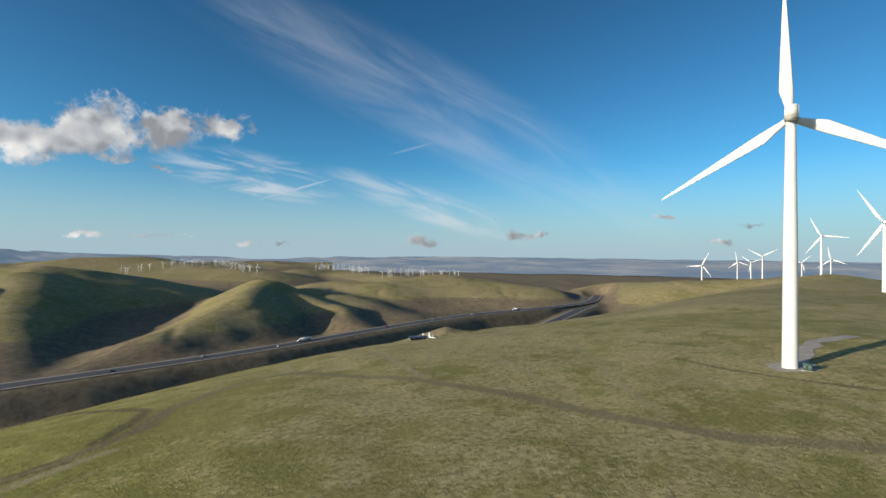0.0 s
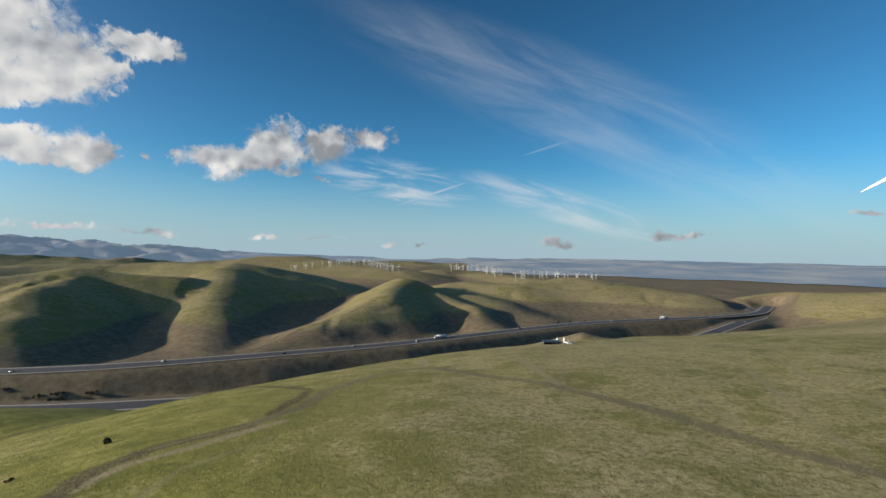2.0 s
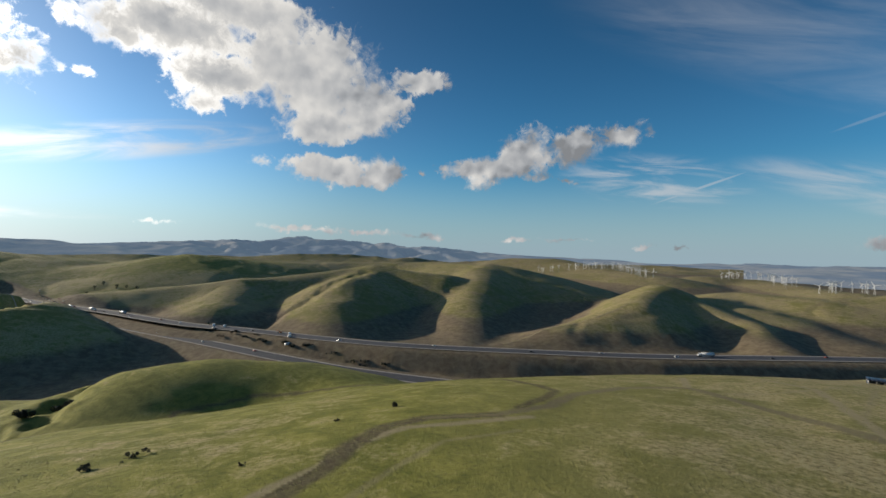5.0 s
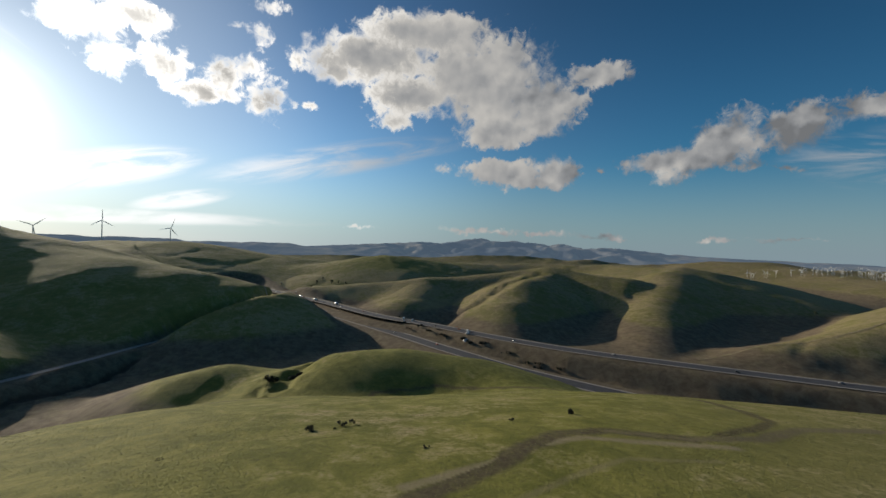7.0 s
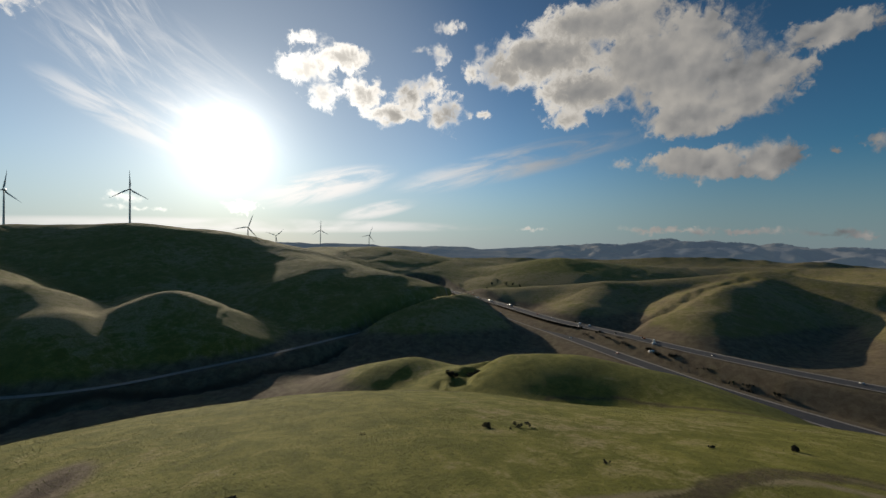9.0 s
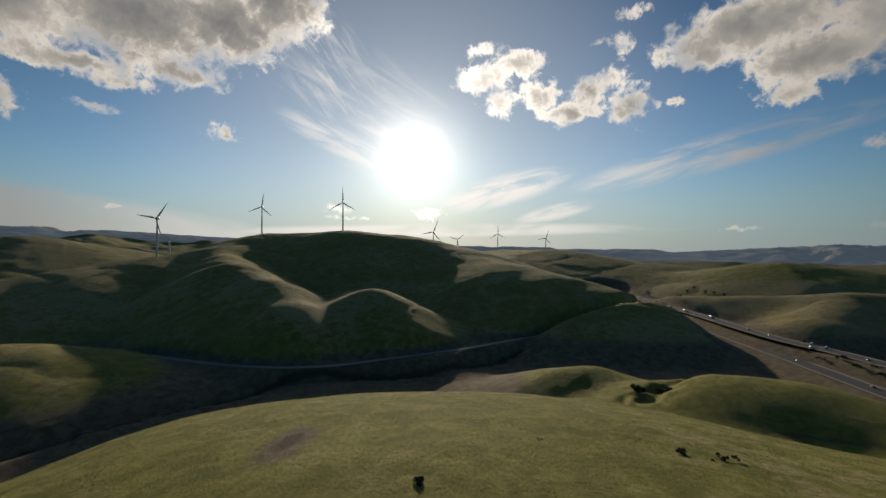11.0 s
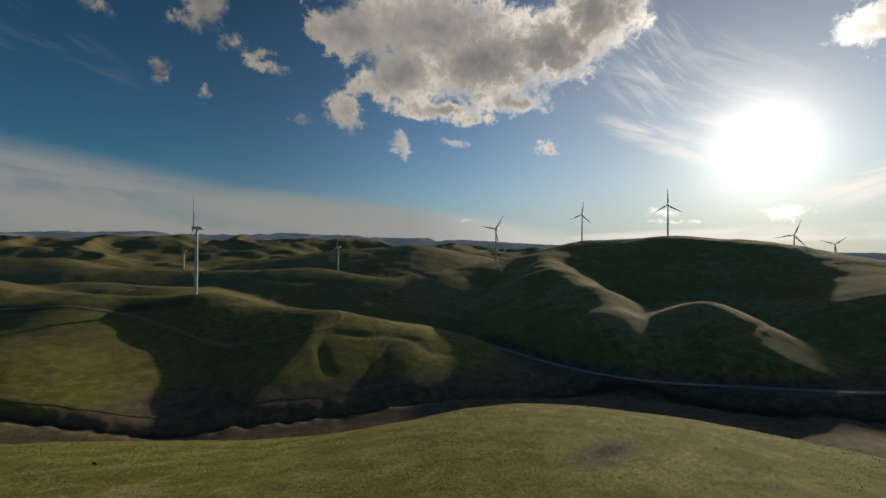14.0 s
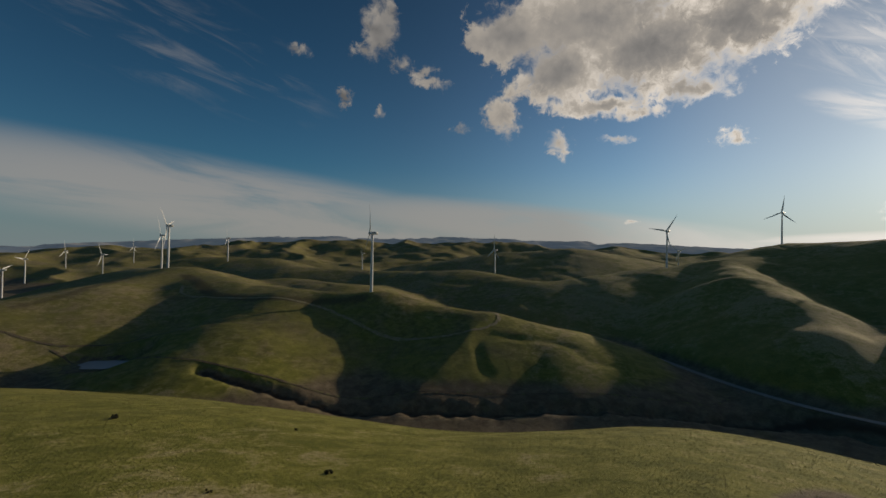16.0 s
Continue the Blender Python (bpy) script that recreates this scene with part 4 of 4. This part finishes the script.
def small_turbine(phase):
    t = new("lattice_wind_turbine")
    bm = bmesh.new()
    for i in range(4):
        a, b = math.pi / 2 * i + 0.785, math.pi / 2 * (i + 1) + 0.785
        strut(bm, (2.6 * math.cos(a), 2.6 * math.sin(a), -1.5), (0.4 * math.cos(a), 0.4 * math.sin(a), 24), 0.15)
        for z in (3, 9, 14.5, 19):
            ra, rb = 2.6 - 2.2 * z / 24, 2.6 - 2.2 * (z + 5) / 24
            strut(bm, (ra * math.cos(a), ra * math.sin(a), z), (rb * math.cos(b), rb * math.sin(b), z + 5), 0.08)
    part("lattice_tower", bm, WHITE, t)
    part("nacelle", box(-0.8, 0.8, -1.6, 2.4, 24, 25.7, 0.25), WHITE, t)
    for i in range(3):
        bm = blade_mesh(13.5)
        bmesh.ops.transform(bm, matrix=pose(0, -2.0, 24.9, 0, phase + 120 * i, 0) @ Matrix.Diagonal((0.5, 0.5, 1, 1)), verts=bm.verts)
        part("blade", bm, WHITE, t)
    return tagged(t, "small white wind turbine on a lattice tower", "wind turbine", "old turbines on the far ridges")


OLD = [small_turbine(p) for p in (0, 35, 70)]
placed = 0
for line, count in (([(-1300, 1770), (-1216, 1856)], 6), ([(-1170, 1885), (-1006, 1900), (-873, 1835), (-729, 1692)], 46), ([(-572, 2018), (-549, 2102)], 5),
                    ([(-640, 2250), (-470, 2120), (-409, 2020), (-309, 1777)], 28), ([(-206, 1566), (-170, 1650), (-60, 1600), (60, 1600)], 24)):
    for i in range(count):
        q = i / max(1, count - 1) * (len(line) - 1)
        k = min(int(q), len(line) - 2)
        x = line[k][0] + (line[k + 1][0] - line[k][0]) * (q - k) + rnd.uniform(-18, 18)
        y = line[k][1] + (line[k + 1][1] - line[k][1]) * (q - k) + rnd.uniform(-30, 30)
        m = pose(x, y, ground_height(x, y), 0, 0, 200 + rnd.uniform(-20, 20))
        if placed < 3:
            OLD[placed].matrix_world = m
        else:
            copy_thing(OLD[placed % 3], m)
        placed += 1

# ---- pond behind ----
WATER, g, b = material("pond_water")
g.put(b.inputs["Base Color"], (0.33, 0.31, 0.32, 1))
b.inputs["Roughness"].default_value = 0.25
bump = g.add("ShaderNodeBump", {"Height": g.noise(g.add("ShaderNodeTexCoord").outputs["Object"], 1.2, 3.0), "Strength": 0.08, "Distance": 0.05})
g.links.new(bump.outputs[0], b.inputs["Normal"])
disc("pond_bank", 287, -461, 36, DARK_DIRT, 0.5, "dark muddy bank round the stock pond", "bank", 0.8)
disc("water", 286, -461, 24, WATER, 0, "still grey water of a small stock pond", "pond", 0.75, flat=POND_Z + 1.3)


# ---- plants ----
def leaf_material(name, dark, lite):
    m, g, b = material(name)
    r = g.add("ShaderNodeNewGeometry").outputs["Random Per Island"]
    g.put(b.inputs["Base Color"], g.mix(r, dark, lite))
    b.inputs["Roughness"].default_value = 0.8
    return m


SCRUB = leaf_material("scrub_leaf", (0.020, 0.022, 0.010), (0.055, 0.050, 0.026))
TREE_LEAF = leaf_material("tree_leaf", (0.025, 0.040, 0.014), (0.065, 0.080, 0.030))
TUFT = leaf_material("tuft_grass", (0.095, 0.098, 0.020), (0.260, 0.230, 0.070))
BARK = plain("bark", (0.08, 0.06, 0.045), 0.95, vary=0.3, scale=3)


def foliage(seed, lumps, count, leaf):
    """Many small leaves round a few uneven lumps (x, y, z, radius)."""
    r = random.Random(seed)
    bm = bmesh.new()
    for i in range(count):
        x, y, z, rad = r.choice(lumps)
        v = Vector((r.gauss(0, 1), r.gauss(0, 1), r.gauss(0, 1))).normalized() * rad * r.uniform(0.55, 1.08)
        c = Vector((x, y, z)) + v
        c.z = max(c.z, 0.05)
        u = Vector((r.gauss(0, 1), r.gauss(0, 1), r.gauss(0, 1))).normalized()
        w = u.cross(Vector((r.gauss(0, 1), r.gauss(0, 1), r.gauss(0, 1)))).normalized()
        q = leaf * r.uniform(0.6, 1.4)
        bm.faces.new([bm.verts.new(c + u * q), bm.verts.new(c + w * q * 0.6), bm.verts.new(c - u * q), bm.verts.new(c - w * q * 0.6)])
    return bm


def bush(seed, size, high):
    r = random.Random(seed)
    t = new("bush")
    lumps = [(r.uniform(-1, 1) * size * 0.7, r.uniform(-1, 1) * size * 0.5, high * r.uniform(0.25, 0.6), high * r.uniform(0.3, 0.5)) for _ in range(7)]
    part("leaves", foliage(seed, lumps, 700, high * 0.13), SCRUB, t)
    for i in range(4):
        bm = bmesh.new()
        strut(bm, (r.uniform(-0.1, 0.1), 0, -0.3), (r.uniform(-0.5, 0.5) * size, r.uniform(-0.3, 0.3) * size, high * 0.6), 0.035 + 0.01 * high)
        part("stem", bm, BARK, t)
    return tagged(t, "low dark scrub bush on the grass", "bush", "scrub on the slope")


for i, (x, y, size, high, label) in enumerate((
        (-67, -36, 1.7, 1.0, "ragged dark bush in short green grass"), (-115, 7, 2.0, 1.05, "round dark bush beside a brushy hollow"), (-117, 15, 4.5, 1.1, "long low dark brush in a hollow"),
        # the low bush at (14, -92) stands in for a likely lying cow
        (-105, -24, 1.6, 0.3, ""), (14, -92, 0.9, 0.75, ""), (80, -133, 1.7, 1.0, ""), (29, -130, 1.0, 0.4, ""), (32, -79, 0.8, 0.4, ""), (-110, 80, 0.4, 1.5, "thin upright dark shrub by the track"), (-109, 60, 1.4, 0.6, ""),
        (-91, 29, 1.2, 0.5, ""), (-345, -8, 6, 4.5, "dense dark brush in a shaded gully"), (-352, 6, 5, 4, "dense dark brush in a shaded gully"), (-362, 12, 4, 3.5, "dense dark brush in a shaded gully"))):
    b = bush(i, size, high)
    b.matrix_world = pose(x, y, ground_height(x, y), 0, 0, i * 50)
    if label:
        tagged(b, label)


for i in range(18):
    q = i / 17
    x, y = -640 + 255 * q + rnd.uniform(-8, 8), 158 + 108 * q + rnd.uniform(-7, 7)
    b = bush(40 + i, rnd.uniform(4, 8), rnd.uniform(1.6, 3.4))
    b.matrix_world = pose(x, y, ground_height(x, y) - 0.2, 0, 0, i * 37)
    tagged(b, "dark brown scrub on the bank between carriageways", "bush", "scrub beside the highway")


def tree(seed, high):
    r = random.Random(seed)
    t = new("tree")
    part("trunk", lathe([(0.05 * high, -0.5), (0.035 * high, 0.2 * high), (0.02 * high, 0.55 * high), (0.008 * high, 0.8 * high)], 9), BARK, t)
    lumps = []
    for i in range(9):
        a, z = r.uniform(0, 6.28), high * r.uniform(0.38, 0.85)
        q = high * r.uniform(0.1, 0.26)
        bm = bmesh.new()
        strut(bm, (0, 0, z * 0.7), (q * math.cos(a), q * math.sin(a), z), 0.012 * high)
        part("limb", bm, BARK, t)
        lumps.append((q * math.cos(a), q * math.sin(a), z, high * r.uniform(0.11, 0.2)))
    part("crown", foliage(seed + 50, lumps, 700, high * 0.035), TREE_LEAF, t)
    return tagged(t, "dark leafy tree in a hollow below the hills", "tree", "scattered trees in the valley")


for i, (x, y, h) in enumerate(((-1207, 78, 10), (-1187, 114, 11), (-1230, 95, 9), (-1175, 130, 9), (-1160, 148, 10), (-549, 940, 9), (-13, 735, 7), (-60, 690, 6), (-30, 712, 6), (10, 760, 7), (-1120, 60, 8), (-940, 110, 7),
                               (-700, 175, 7), (-690, 182, 6), (-655, 205, 6), (-420, 250, 5))):
    tree(i, h).matrix_world = pose(x, y, ground_height(x, y), 0, 0, i * 70)


def scatter(name, count, r0, r1, a0, a1, size, mat, label, seed):
    """Little cones of grass or stones over a stretch of the ridge, as one mesh."""
    rs = np.random.RandomState(seed)
    d = r0 * (r1 / r0) ** rs.rand(count)
    az = np.radians(a0 + (a1 - a0) * rs.rand(count))
    x, y = -np.sin(az) * d, np.cos(az) * d
    keep = (fbm(x / 9, y / 9, 77, 3) + 0.45 * fbm(x / 40, y / 40, 78, 2)) > rs.rand(count) * 1.1 - 0.55
    x, y, d = x[keep], y[keep], d[keep]
    z = land(x, y)
    n = len(x)
    s = size * (0.5 + rs.rand(n)) * (0.55 + d / 220)
    k = 5
    ang = np.arange(k) * 2 * np.pi / k
    jit = 0.6 + 0.8 * rs.rand(n, k)
    ring = np.stack([x[:, None] + s[:, None] * jit * np.cos(ang), y[:, None] + s[:, None] * jit * np.sin(ang), np.repeat(z[:, None] - 0.12, k, 1)], -1)
    tip = np.stack([x + s * (rs.rand(n) - 0.5), y + s * (rs.rand(n) - 0.5), z + s * (0.25 + 0.45 * rs.rand(n))], -1)
    verts = np.concatenate([ring, tip[:, None, :]], 1).reshape(-1, 3)
    base = np.arange(n)[:, None] * (k + 1)
    i = np.arange(k)[None, :]
    tris = np.stack([base + i, base + (i + 1) % k, np.repeat(base + k, k, 1)], -1).reshape(-1, 3)
    me = bpy.data.meshes.new(name)
    me.from_pydata(verts.tolist(), [], tris.tolist())
    me.materials.append(mat)
    return tagged(new(name, me), label, "grass", kind="stuff")


scatter("grass_tufts", 150000, 55, 260, -60, 225, 0.17, TUFT, "clumps of short green and straw-coloured grass", 5)


# ---- work yard between the carriageways ----
ORANGE = plain("orange_paint", (0.45, 0.13, 0.03), 0.45, vary=0.15)
container = new("site_container")
part("body", box(-1.2, 1.2, -3.0, 3.0, 0.15, 2.7, 0.05), PAINTS[0][1], container)
for i in range(9):
    for x in (-1.24, 1.24):
        part("rib", box(x - 0.03, x + 0.03, -2.7 + i * 0.66, -2.45 + i * 0.66, 0.3, 2.55, 0.01), PAINTS[0][1], container)
for x in (-0.58, 0.58):
    part("door", box(x - 0.55, x + 0.55, 3.0, 3.06, 0.3, 2.55, 0.02), GREY_COAT, container)
tagged(container, "white steel site container beside the highway", "container", "containers in the work yard")


def digger():
    """A tracked excavator with its arm folded."""
    t = new("excavator")
    for x in (-1.2, 1.2):
        part("track", box(x - 0.35, x + 0.35, -2.0, 2.0, 0.0, 0.9, 0.3), RUBBER, t)
    part("body", box(-1.3, 1.3, -2.2, 1.3, 1.0, 2.3, 0.15), ORANGE, t)
    part("cab", box(-1.3, -0.3, 0.2, 1.8, 1.0, 3.0, 0.12), GLASS, t)
    for a, b, name in (((0.3, 1.2, 1.6), (0.3, 4.0, 4.4), "boom"), ((0.3, 4.0, 4.4), (0.3, 6.0, 1.8), "dipper_arm")):
        bm = bmesh.new()
        strut(bm, a, b, 0.28)
        part(name, bm, ORANGE, t)
    part("bucket", box(-0.3, 0.9, 5.5, 6.4, 1.0, 1.9, 0.15), STEEL, t)
    return tagged(t, "orange tracked excavator on bare earth", "excavator")


yard = [(-525, 222, 40), (-540, 228, 70), (-508, 212, 20), (-640, 180, 60), (-660, 172, 65)]
for i, (x, y, turn) in enumerate(yard):
    m = pose(x, y, ground_height(x, y), 0, 0, turn)
    if i == 0:
        container.matrix_world = m
    else:
        copy_thing(container, m)
dig = digger()
dig.matrix_world = pose(-555, 222, ground_height(-555, 222), 0, 0, 120)
